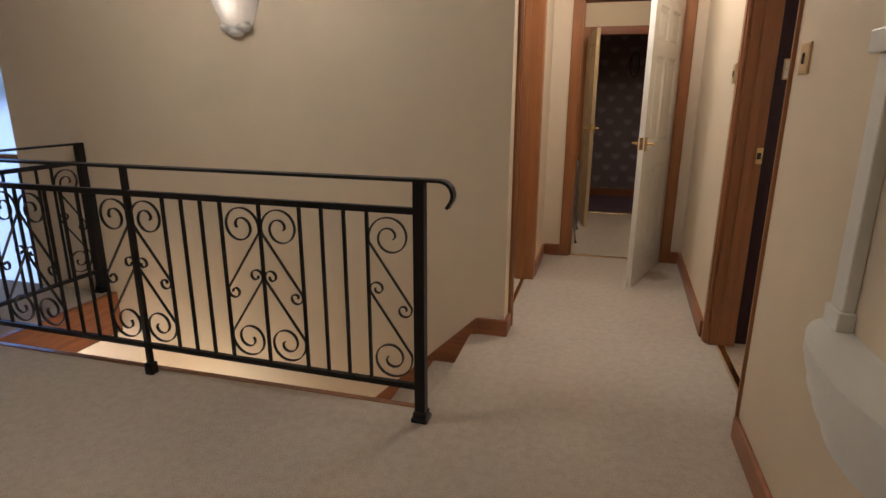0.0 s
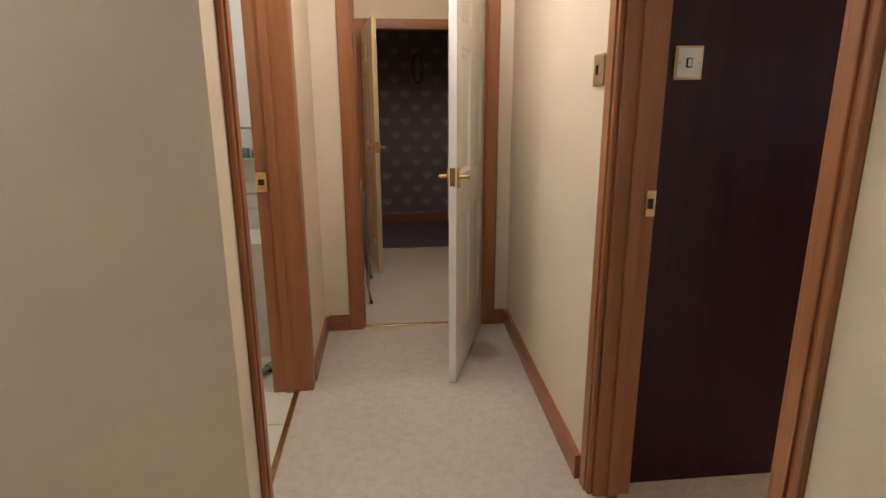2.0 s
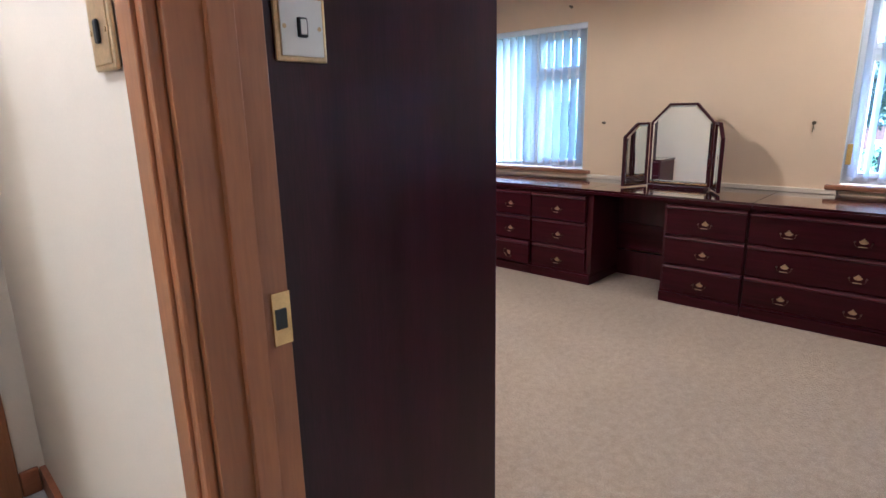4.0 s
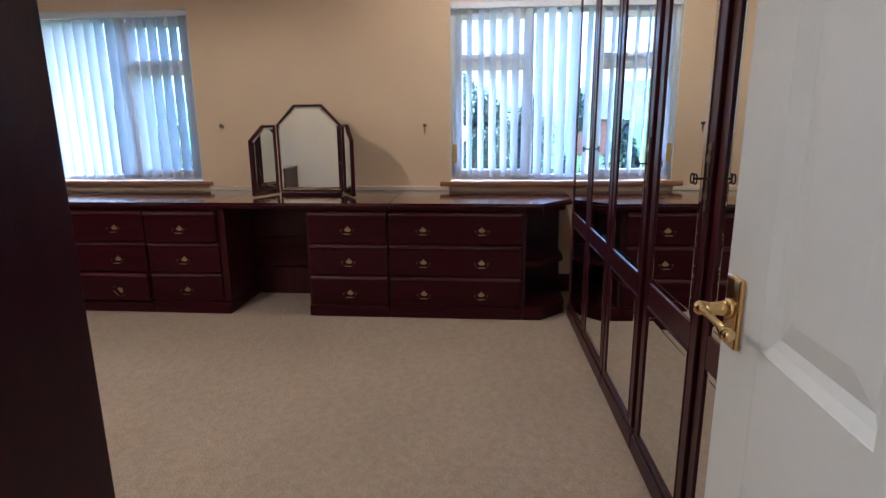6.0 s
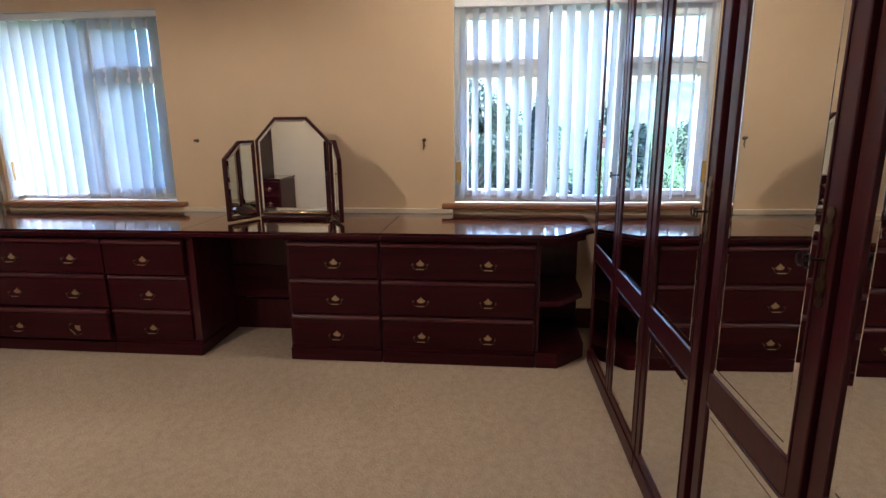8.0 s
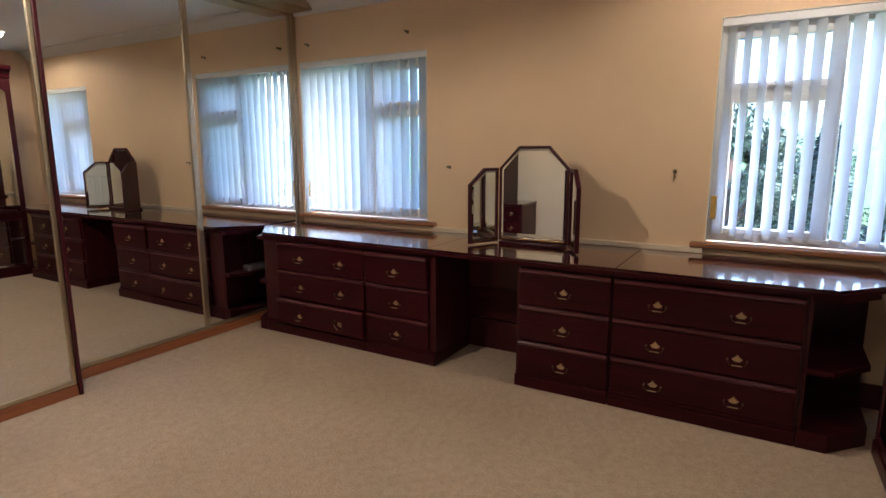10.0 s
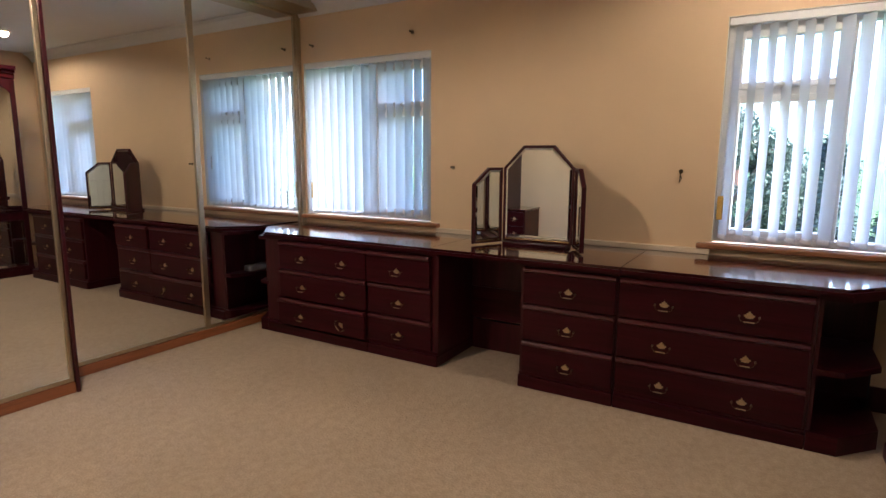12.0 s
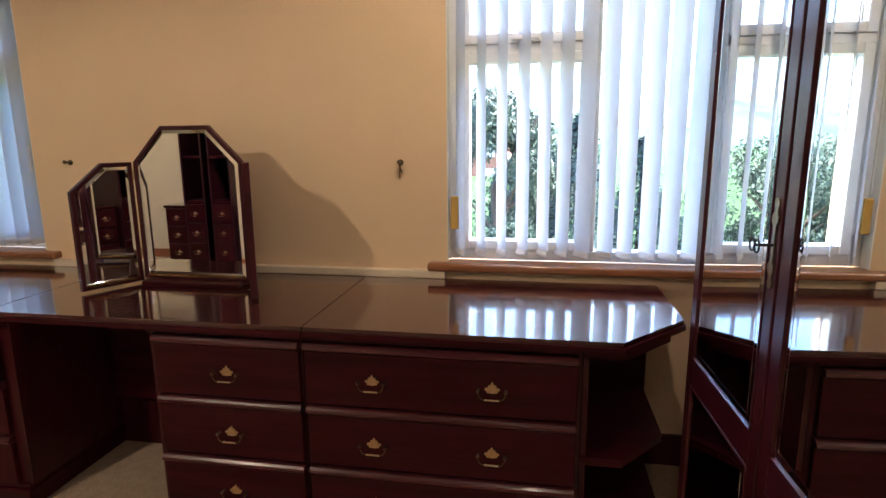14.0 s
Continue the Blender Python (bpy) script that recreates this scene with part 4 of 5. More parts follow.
def drawer(root, y0, y1, z0, z1, handles, out=0.0, tilt=0):
    x = FX - out
    bm = boxes((x, x + 0.022, y0 + 0.003, y1 - 0.003, z0 + 0.003, z1 - 0.0295), bevel=0.003)
    d = wpart("drawer", bm, mahogany, root)
    bm = bmesh.new()
    prof = [(0.022, z1 - 0.003), (0.004, z1 - 0.003), (-0.003, z1 - 0.006), (-0.009, z1 - 0.013), (-0.011, z1 - 0.021), (-0.007, z1 - 0.026), (0.0, z1 - 0.029), (0.022, z1 - 0.029)]
    ends = [[bm.verts.new((x + px, yy, pz)) for px, pz in prof] for yy in (y0 + 0.003, y1 - 0.003)]
    for i in range(len(prof)):
        k = (i + 1) % len(prof)
        bm.faces.new((ends[0][i], ends[0][k], ends[1][k], ends[1][i]))
    bm.faces.new(ends[0]), bm.faces.new(ends[1][::-1])
    wpart("drawer_lip", bm, mahogany_lip_lit, d)
    if out > 0.005:
        wpart("drawer_box", boxes((x + 0.02, x + 0.3, y0 + 0.02, y1 - 0.02, z0 + 0.015, z1 - 0.03)), mahogany_v, d)
    inv = root.matrix_basis.inverted()
    for k, hy in enumerate(handles):
        h = new("handle", HANDLE)
        h.parent = d
        h["label"] = "brass swan-neck handle"
        h.matrix_basis = inv @ pose(x, hy, z1 - 0.117, tilt if k == len(handles) - 1 else 0, 0, 0)
    return d


ROWS_Z = ((0.48, 0.683), (0.276, 0.478), (0.088, 0.274))


def chest(y0, y1, label, drawers, handles_y, outs=(0, 0, 0), tilt=0):
    c = thing("drawer_chest", label, "chest of drawers", pose(4.6, (y0 + y1) / 2, 0), "drawer units under the long worktop")
    wpart("body", boxes((FX + 0.018, 4.95, y0, y1, 0.085, 0.70), bevel=0.002), mahogany_v, c)
    wpart("plinth", boxes((FX - 0.004, 4.95, y0 - 0.0, y1 + 0.0, 0.0, 0.07), (FX + 0.006, 4.95, y0 + 0.002, y1 - 0.002, 0.07, 0.088), bevel=0.005), mahogany, c)
    wpart("frieze", boxes((FX + 0.004, FX + 0.03, y0, y1, 0.684, 0.70), bevel=0.003), mahogany, c)
    for (z0, z1), o in zip(ROWS_Z, outs):
        drawer(c, drawers[0], drawers[1], z0, z1, handles_y, o, tilt if z0 < 0.2 else 0)
    return c


chest(2.262, 3.095, "wide three-drawer mahogany chest with two brass handles a drawer", (2.272, 3.09), (2.875, 2.515))
chest(3.098, 3.618, "narrow three-drawer mahogany chest beside the kneehole", (3.102, 3.6), (3.347,), (0, 0, 0.004))
chest(4.147, 4.672, "narrow three-drawer mahogany chest, its top drawer slightly open", (4.19, 4.668), (4.43,), (0.018, 0, 0))
chest(4.675, 5.6, "wide three-drawer mahogany chest, its bottom drawer pulled slightly out", (4.68, 5.46), (5.24, 4.878), (0.004, 0.006, 0.03), 45)

kb = thing("kneehole_panel", "dark mahogany back panel of the dressing-table kneehole", "panel", pose(4.8, 3.88, 0))
wpart("panel", boxes((4.80, 4.82, 3.62, 4.145, 0.22, 0.70)), mahogany_v, kb)
wpart("rail", boxes((4.79, 4.80, 3.62, 4.145, 0.22, 0.43), bevel=0.002), mahogany, kb)
wpart("foot", boxes((4.82, 4.84, 3.62, 4.145, 0.0, 0.2)), mahogany_v, kb)


def corner_shelf(y_in, y_out, label):
    """Open end shelves with a cut-off corner; y_in: beside the chest, y_out: the free end."""
    s = 1 if y_out > y_in else -1
    c = thing("corner_shelf_unit", label, "shelf unit", pose(4.7, (y_in + y_out) / 2, 0), "open shelf units at the ends of the worktop")
    w_ = abs(y_out - y_in)

    def outline(inset):
        return [(FX + inset, y_in), (FX + inset, y_in + s * (w_ * 0.42)), (FX + 0.17 + inset, y_out - s * inset), (4.93, y_out - s * inset), (4.93, y_in)]

    for nm, z0, z1, ins in (("base", 0.0, 0.085, 0.0), ("shelf", 0.345, 0.37, 0.015), ("top_board", 0.675, 0.70, 0.01)):
        bm = extrude_outline(bmesh.new(), outline(ins), z0, z1)
        wpart(nm, bm, mahogany, c)
    wpart("back", boxes((4.93, 4.945, min(y_in, y_out), max(y_in, y_out), 0, 0.70)), mahogany_v, c)
    wpart("side", boxes((FX + 0.02, 4.93, y_in, y_in + s * 0.016, 0.085, 0.675)), mahogany_v, c)
    return c


corner_shelf(2.26, 1.985, "open dark mahogany end shelves beside the mirrored wardrobe")
corner_shelf(5.602, 5.775, "open dark mahogany end shelves beside the sliding mirrors")
gb = thing("storage_box", "small grey fabric box on the end shelf", "box", pose(4.62, 5.68, 0.37))
part("body", boxes((-0.1, 0.1, -0.04, 0.04, 0.0, 0.045), bevel=0.012), grey_cloth, gb)

wt = thing("worktop", "long glossy mahogany worktop with cut corners over the drawers", "worktop", pose(4.65, 3.9, 0.70))
spans = [(4.194, 5.805, "end"), (3.082, 4.19, ""), (1.955, 3.078, "start")]
for y0, y1, k in spans:
    for z0, z1, ins in ((0.722, 0.737, 0.0), (0.706, 0.722, -0.006), (0.700, 0.706, 0.012)):
        f = 4.331 + ins
        if k == "end":
            o = [(f, y0), (4.972, y0), (4.972, y1 - ins), (4.565 + ins, y1 - ins), (f, 5.575 - ins)]
        elif k == "start":
            o = [(f, 2.16 + ins), (4.56 + ins, y0 + ins), (4.972, y0 + ins), (4.972, y1), (f, y1)]
        else:
            o = [(f, y0), (4.972, y0), (4.972, y1), (f, y1)]
        wpart("board" if z1 > 0.73 else "edge_moulding", extrude_outline(bmesh.new(), o, z0, z1), mahogany_top if z1 > 0.73 else mahogany, wt)
bm = boxes((4.965, 4.999, 2.755, A0 - 0.06, 0.737, 0.768), bevel=0.004)
setting("trim_upstand", bm, wall_paint, "cream upstand between worktop and wall", "upstand")

# dressing-table mirror with two wings
tm = thing("dressing_mirror", "triple dressing-table mirror in dark wood with folding wings", "mirror", pose(4.76, 3.69, 0.737))


def mirror_panel(name, outline, m, parent):
    """A framed mirror in local x (width) and z, glass towards local -y."""
    k = len(outline)
    cx = sum(p[0] for p in outline) / k
    cz = sum(p[1] for p in outline) / k

    def inset(d):
        pts = []
        for i in range(k):
            p0, p1, p2 = Vector(outline[i - 1]), Vector(outline[i]), Vector(outline[(i + 1) % k])
            a, b = (p1 - p0).normalized(), (p2 - p1).normalized()
            na, nb = Vector((-a.y, a.x)), Vector((-b.y, b.x))
            if na.dot(Vector((cx, cz)) - p1) < 0:
                na, nb = -na, -nb
            bis = (na + nb).normalized()
            pts.append(p1 + bis * (d / max(0.3, bis.dot(na))))
        return pts

    bm = bmesh.new()
    rings = []
    for d, y in ((0.0, 0.014), (0.0, -0.006), (0.003, -0.01), (0.013, -0.01), (0.017, -0.004)):
        rings.append([bm.verts.new((p[0], y, p[1])) for p in inset(d)])
    for r0, r1 in zip(rings, rings[1:]):
        for i in range(k):
            bm.faces.new((r0[i], r0[(i + 1) % k], r1[(i + 1) % k], r1[i]))
    bm.faces.new(rings[0])
    bm.transform(m)
    f = part(name, bm, mahogany_v, parent)
    bm = bmesh.new()
    r0 = [bm.verts.new((p[0], -0.005, p[1])) for p in inset(0.016)]
    r1 = [bm.verts.new((p[0], -0.007, p[1])) for p in inset(0.028)]
    for i in range(k):
        bm.faces.new((r0[i], r0[(i + 1) % k], r1[(i + 1) % k], r1[i]))
    bm.faces.new(r1)
    bm.transform(m)
    part("glass", bm, mirror_glass, f, "bevelled mirror glass")
    bm = boxes((min(p[0] for p in outline) + 0.016, max(p[0] for p in outline) - 0.016, -0.0115, -0.0095, outline[0][1] + 0.011, outline[0][1] + 0.016))
    bm.transform(m)
    part("gilt_edge", bm, brass, f, "thin gilt edge")
    return f


# the centre: local x runs to -y of the room
turn_c = pose(0, 0, 0, 0, 0, -90)
mirror_panel("centre_panel", [(-0.222, 0.02), (0.222, 0.02), (0.222, 0.468), (0.096, 0.6), (-0.096, 0.6), (-0.222, 0.468)], turn_c, tm)
ang_l = math.degrees(math.atan2(0.095, -0.195))
mirror_panel("left_wing", [(-0.225, 0.01), (-0.004, 0.01), (-0.004, 0.468), (-0.11, 0.468), (-0.225, 0.37)], pose(0.0, 0.232, 0, 0, 0, ang_l + 180), tm)
ang_r = math.degrees(math.atan2(-0.115, -0.215))
mirror_panel("right_wing", [(0.004, 0.01), (0.225, 0.01), (0.225, 0.37), (0.11, 0.468), (0.004, 0.468)], pose(0.0, -0.232, 0, 0, 0, ang_r), tm)
for s in (-1, 1):
    for zz in (0.1, 0.4):
        part("hinge", rod(bmesh.new(), (-0.006, s * 0.228, zz), (-0.006, s * 0.228, zz + 0.04), 0.005, 8), old_brass, tm, "small brass hinge")
part("foot", boxes((-0.06, 0.05, -0.2, 0.2, 0, 0.02), bevel=0.004), mahogany, tm)

# ---- wardrobes with mirror doors ----
WA = 1.75
WB = Matrix.Translation((4.0, 1.951, 0)) @ pose(0, 0, 0, 0, 0, WA)
WTOP = 2.1


def mirror_door(root, x0, x1, key, ajar=0.0):
    """A wardrobe door with an arched upper and a square lower mirror; local coordinates of the wardrobe run, front at y = 0."""
    st = 0.042
    z0, z1, m0, m1 = 0.045, WTOP - 0.06, 0.597, 0.672
    w_ = x1 - x0
    piv = Matrix.Translation((x0, 0, 0)) @ pose(0, 0, 0, 0, 0, ajar)
    xa, xb = 0.003, w_ - 0.003
    d_bm = bmesh.new()
    ar = 0.085
    n_ = 16
    top, low, bt, bl = [], [], [], []
    for i in range(n_ + 1):
        u = i / n_
        x = xa + st + (xb - xa - 2 * st) * u
        z = z1 - 0.06 - ar * (1 - math.sin(math.pi * u) ** 0.6)
        top.append(d_bm.verts.new((x, 0, z1)))
        low.append(d_bm.verts.new((x, 0, z)))
        bt.append(d_bm.verts.new((x, -0.022, z1)))
        bl.append(d_bm.verts.new((x, -0.022, z)))
    for i in range(n_):
        d_bm.faces.new((low[i], low[i + 1], top[i + 1], top[i]))
        d_bm.faces.new((bl[i], bl[i + 1], low[i + 1], low[i]))
        d_bm.faces.new((bt[i], bt[i + 1], bl[i + 1], bl[i]))
        d_bm.faces.new((top[i], top[i + 1], bt[i + 1], bt[i]))
    for x_end in (0, n_):
        d_bm.faces.new((low[x_end], top[x_end], bt[x_end], bl[x_end]))
    d_bm.transform(piv)
    d = part("door", d_bm, mahogany_v, root, "arched door with two bevelled mirrors")

    def piece(name, specs, bevel):
        bm = boxes(specs, bevel=bevel)
        bm.transform(piv)
        part(name, bm, mahogany_v, d)

    for a in (xa, xb - st):
        piece("stile", (a, a + st, -0.022, 0, z0, z1), 0.003)
    piece("rail", (xa + st, xb - st, -0.022, 0, z0, z0 + 0.055), 0.003)
    piece("rail", (xa + st, xb - st, -0.022, 0, m0, m1), 0.003)
    for a, b in ((z0 + 0.055, m0), (m1, z1 - 0.145)):
        piece("bead", (xa + st, xa + st + 0.007, -0.01, 0.002, a, b), 0.0015)
        piece("bead", (xb - st - 0.007, xb - st, -0.01, 0.002, a, b), 0.0015)
        piece("bead", (xa + st + 0.007, xb - st - 0.007, -0.01, 0.002, a, a + 0.007), 0.0015)
    piece("bead", (xa + st + 0.007, xb - st - 0.007, -0.01, 0.002, m0 - 0.007, m0), 0.0015)

    def glass(z_lo, z_hi, arch):
        bm = bmesh.new()
        g = 0.007

        def ring(ins, y):
            l, r, b = xa + st + g + ins, xb - st - g - ins, z_lo + g + ins
            pts = [(l, b), (r, b)]
            if arch:
                for i in range(n_ + 1):
                    u = 1 - i / n_
                    pts.append((l + (r - l) * u, z_hi - ins - ar * (1 - math.sin(math.pi * min(1, max(0, u))) ** 0.6)))
            else:
                pts += [(r, z_hi - g - ins), (l, z_hi - g - ins)]
            return [bm.verts.new((x, y, z)) for x, z in pts]

        rings = [ring(0, -0.0032), ring(0.021, -0.0022), ring(0.0225, -0.0015), ring(0.024, -0.0021)]
        k = len(rings[0])
        for r0, r1 in zip(rings, rings[1:]):
            for i in range(k):
                bm.faces.new((r0[i], r0[(i + 1) % k], r1[(i + 1) % k], r1[i]))
        bm.faces.new(rings[-1])
        bm.transform(piv)
        part("mirror", bm, mirror_glass, d, "bevelled mirror glass")

    glass(z0 + 0.055, m0, False)
    glass(m1, z1 - 0.06, True)
    if key:
        kx = xb - st / 2 if key > 0 else xa + st / 2
        bm = boxes((kx - 0.006, kx + 0.006, 0, 0.003, 1.0, 1.155), bevel=0.001)
        for zz in (1.0, 1.155):
            rod(bm, (kx, 0, zz), (kx, 0.003, zz), 0.011, 10)
        for zz in (1.03, 1.125):
            rod(bm, (kx, 0, zz), (kx, 0.0042, zz), 0.014, 10)
        bm.transform(piv)
        part("escutcheon", bm, dark_bronze, d, "dark pierced brass escutcheon")
        bm = rod(bmesh.new(), (kx, 0, 1.075), (kx, 0.034, 1.075), 0.003, 8)
        for s in (-1, 1):
            pts = [(kx + s * (0.011 + 0.011 * math.cos(a)), 0.036, 1.075 + 0.013 * math.sin(a)) for a in [2 * math.pi * i / 14 for i in range(15)]]
            strip_along(bm, pts, 0.003, 0.003)
        bm.transform(piv)
        part("key", bm, iron, d, "dark key in the lock")
    return d


def wardrobe(x0, x1, doors, label):
    wd = thing("wardrobe", label, "wardrobe", WB.copy(), "row of mirrored wardrobes")
    part("body", boxes((x0 + 0.001, x1 - 0.001, -0.6, -0.024, 0.085, WTOP)), mahogany_v, wd)
    part("plinth", boxes((x0 + 0.001, x1 - 0.001, -0.6, 0.006, 0, 0.07), (x0 + 0.001, x1 - 0.001, -0.6, 0.0, 0.07, 0.083), bevel=0.004), mahogany, wd)
    bm = boxes((x0, x1, -0.6, 0.004, WTOP - 0.055, WTOP), (x0, x1, -0.6, 0.03, WTOP, WTOP + 0.03), (x0, x1, -0.6, 0.055, WTOP + 0.03, WTOP + 0.07), bevel=0.006)
    part("cornice", bm, mahogany, wd)
    for a, b, k, aj in doors:
        mirror_door(wd, a, b, k, aj)
    return wd


wardrobe(-0.531, 0.46, [(-0.045, 0.455, -1, 0.0), (-0.528, -0.047, 0, 0.0)], "mahogany double wardrobe with tall mirrored doors and a dark key")
wardrobe(-1.052, -0.535, [(-1.035, -0.537, -1, 0.0)], "mahogany single wardrobe with one tall mirrored door")
wardrobe(-2.05, -1.056, [(-1.548, -1.071, -1, 0.0), (-2.047, -1.55, 0, -1.0)], "mahogany double wardrobe with tall mirrored doors and brass lock plates")

# ---- sliding mirror doors on the far side ----
def sliding_mirror(x0, x1, y, dark_edge, label):
    s = thing("sliding_mirror_door", label, "sliding door", pose((x0 + x1) / 2, y, 0), "sliding mirror doors")
    t = 0.022
    z0, z1 = 0.062, H - 0.07
    bm = boxes((x0, x0 + t, y - 0.012, y + 0.02, z0, z1), (x1 - t, x1, y - 0.012, y + 0.02, z0, z1), (x0 + t, x1 - t, y - 0.012, y + 0.02, z0, z0 + t), (x0 + t, x1 - t, y - 0.012, y + 0.02, z1 - t, z1), bevel=0.003)
    wpart("frame", bm, champagne, s, "champagne metal frame")
    wpart("mirror", boxes((x0 + t, x1 - t, y - 0.002, y + 0.004, z0 + t, z1 - t)), mirror_glass, s, "clear mirror glass")
    if dark_edge:
        wpart("edge_strip", boxes((x1, x1 + 0.018, y - 0.03, y + 0.02, 0.0, z1), bevel=0.002), mahogany_v, s, "dark edge strip")
    return s


setting("baseboard_mirror_front", boxes((1.03, 3.03, 5.62, 5.665, 0, 0.06), bevel=0.004), pine_h, "reddish pine plinth under the mirror doors", "plinth")
setting("baseboard_mirror_back", boxes((3.05, 5.0, 5.822, 5.867, 0, 0.06), bevel=0.004), pine_h, "reddish pine plinth under the mirror doors", "plinth")
sliding_mirror(1.25, 3.03, 5.64, True, "tall sliding mirror door standing in front, in a champagne frame")
sliding_mirror(3.02, 4.02, 5.842, False, "tall sliding mirror door in a champagne frame")
sliding_mirror(4.02, 4.96, 5.845, False, "tall sliding mirror door in a champagne frame beside the window wall")
setting("trim_mirror_track", boxes((1.03, 5.0, 5.61, 5.89, H - 0.07, H - 0.002), bevel=0.004), champagne, "champagne metal sliding-door track", "track")
setting("trim_mirror_post", boxes((4.96, 5.0, 5.818, 5.888, 0.06, H - 0.07), bevel=0.003), champagne, "champagne metal end post", "post")
setting("partition_mirror_end", boxes((1.03, 1.25, 5.625, 5.665, 0.06, H - 0.07)), wall_paint, "cream filler panel beside the mirror doors", "panel")

# ---- tall units against the door wall ----
def tall_unit(y0, y1, label):
    u = thing("tall_shelf_unit", label, "shelf unit", pose(1.3, (y0 + y1) / 2, 0))
    x0, x1 = 1.004, 1.58
    for yy in (y0, y1 - 0.02):
        wpart("side_panel", boxes((x0, x1, yy, yy + 0.02, 0, 2.15), bevel=0.001), panel_dark, u)
    wpart("back", boxes((x0, x0 + 0.012, y0 + 0.02, y1 - 0.02, 0, 2.15)), mahogany_v, u)
    for zz in (0.0, 0.68, 1.12, 1.55, 2.1):
        wpart("shelf", boxes((x0 + 0.012, x1 - 0.01, y0 + 0.02, y1 - 0.02, zz, zz + 0.025 if zz else 0.08), bevel=0.001), mahogany, u)
    hm = pose(0, 0, 0, 0, 0, 180)
    for z0, z1 in ((0.09, 0.28), (0.285, 0.475), (0.48, 0.67)):
        d = wpart("drawer", boxes((x1 - 0.02, x1 + 0.004, y0 + 0.022, y1 - 0.022, z0, z1), bevel=0.004), mahogany, u)
        h = new("handle", HANDLE)
        h.parent = d
        h.matrix_basis = u.matrix_basis.inverted() @ pose(x1 + 0.004, (y0 + y1) / 2, (z0 + z1) / 2, 0, 0, 180)
    return u


tall_unit(2.93, 3.46, "tall dark mahogany shelf unit beside the bedroom door")
tall_unit(5.375, 5.61, "tall dark mahogany shelf unit with drawers in the far corner")
bc = thing("bedside_chest", "low dark mahogany bedside chest against the wall", "chest of drawers", pose(1.3, 5.235, 0))
wpart("body", boxes((1.02, 1.5, 5.105, 5.365, 0, 0.62), bevel=0.003), mahogany_v, bc)
wpart("top", boxes((1.015, 1.52, 5.095, 5.37, 0.62, 0.645), bevel=0.005), mahogany_top, bc)
for z0, z1 in ((0.08, 0.25), (0.26, 0.43), (0.44, 0.61)):
    d = wpart("drawer", boxes((1.5, 1.518, 5.115, 5.355, z0, z1), bevel=0.004), mahogany, bc)
    h = new("handle", HANDLE)
    h.parent = d
    h.matrix_basis = bc.matrix_basis.inverted() @ pose(1.518, 5.235, (z0 + z1) / 2, 0, 0, 180)

cb = thing("power_cable", "thin black cable lying in the corner by the shelves", "cable", pose(4.9, 1.975, 0))
pts = [(0.075, 0.0, 0.24 - 0.018 * i) if i < 10 else (0.075 - 0.022 * (i - 10), 0.006 * math.sin(i * 0.9), max(0.006, 0.06 - 0.016 * (i - 10))) for i in range(22)]
part("lead", tube_along(bmesh.new(), [(x + 0.0005 * i, y, z) for i, (x, y, z) in enumerate(pts)], [0.004] * 22, seg=6), black, cb, "", True)

# ---- hooks on the window wall ----
def wall_hook(y, z, cord):
    h = thing("wall_hook", "small brass hook with a hanging cord" if cord else "small brass hook on the cream wall", "hook", pose(5.0, y, z))
    bm = rod(bmesh.new(), (0, 0, 0), (-0.004, 0, 0), 0.012, 12)
    rod(bm, (-0.004, 0, 0), (-0.03, 0, 0.002), 0.004, 8)
    ball(bm, (-0.032, 0, 0.003), 0.008, seg=10)
    part("peg", bm, dark_bronze, h, "", True)
    if cord:
        bm = bmesh.new()
        rod(bm, (-0.012, 0.0, -0.004), (-0.008, 0.003, -0.06), 0.0025, 6)
        rod(bm, (-0.012, 0.004, -0.004), (-0.008, -0.006, -0.04), 0.0025, 6)
        part("cord", bm, dark_bronze, h)
    return h


wall_hook(4.41, 1.195, False)
wall_hook(2.933, 1.192, True)
wall_hook(4.749, 2.129, False)
wall_hook(5.69, 2.124, False)


# ---- ceiling lights ----
def downlight(x, y, ceil, group, watts):
    d = thing("downlight", "small round recessed ceiling downlight, lit", "ceiling light", pose(x, y, ceil - 0.002), group)
    bm = bmesh.new()
    rows = []
    for r, z in ((0.055, 0), (0.055, -0.006), (0.045, -0.012), (0.036, -0.008), (0.034, 0.0)):
        rows.append([bm.verts.new((r * math.cos(a), r * math.sin(a), z)) for a in [2 * math.pi * i / 24 for i in range(24)]])
    for a, b in zip(rows, rows[1:]):
        for i in range(24):
            bm.faces.new((a[i], a[(i + 1) % 24], b[(i + 1) % 24], b[i]))
    part("rim", bm, brass, d, "brass rim", True)
    part("lamp", rod(bmesh.new(), (0, 0, -0.001), (0, 0, -0.006), 0.034, 20), lamp_glow, d, "glowing lamp face")
    data = bpy.data.lights.new("downlight_beam", "SPOT")
    data.energy, data.color, data.spot_size, data.spot_blend, data.shadow_soft_size = watts * DIM, WARM, radians(172), 0.3, 0.034
    s = new("downlight_beam", data)
    s.location = (x, y, ceil - 0.02)
    return d


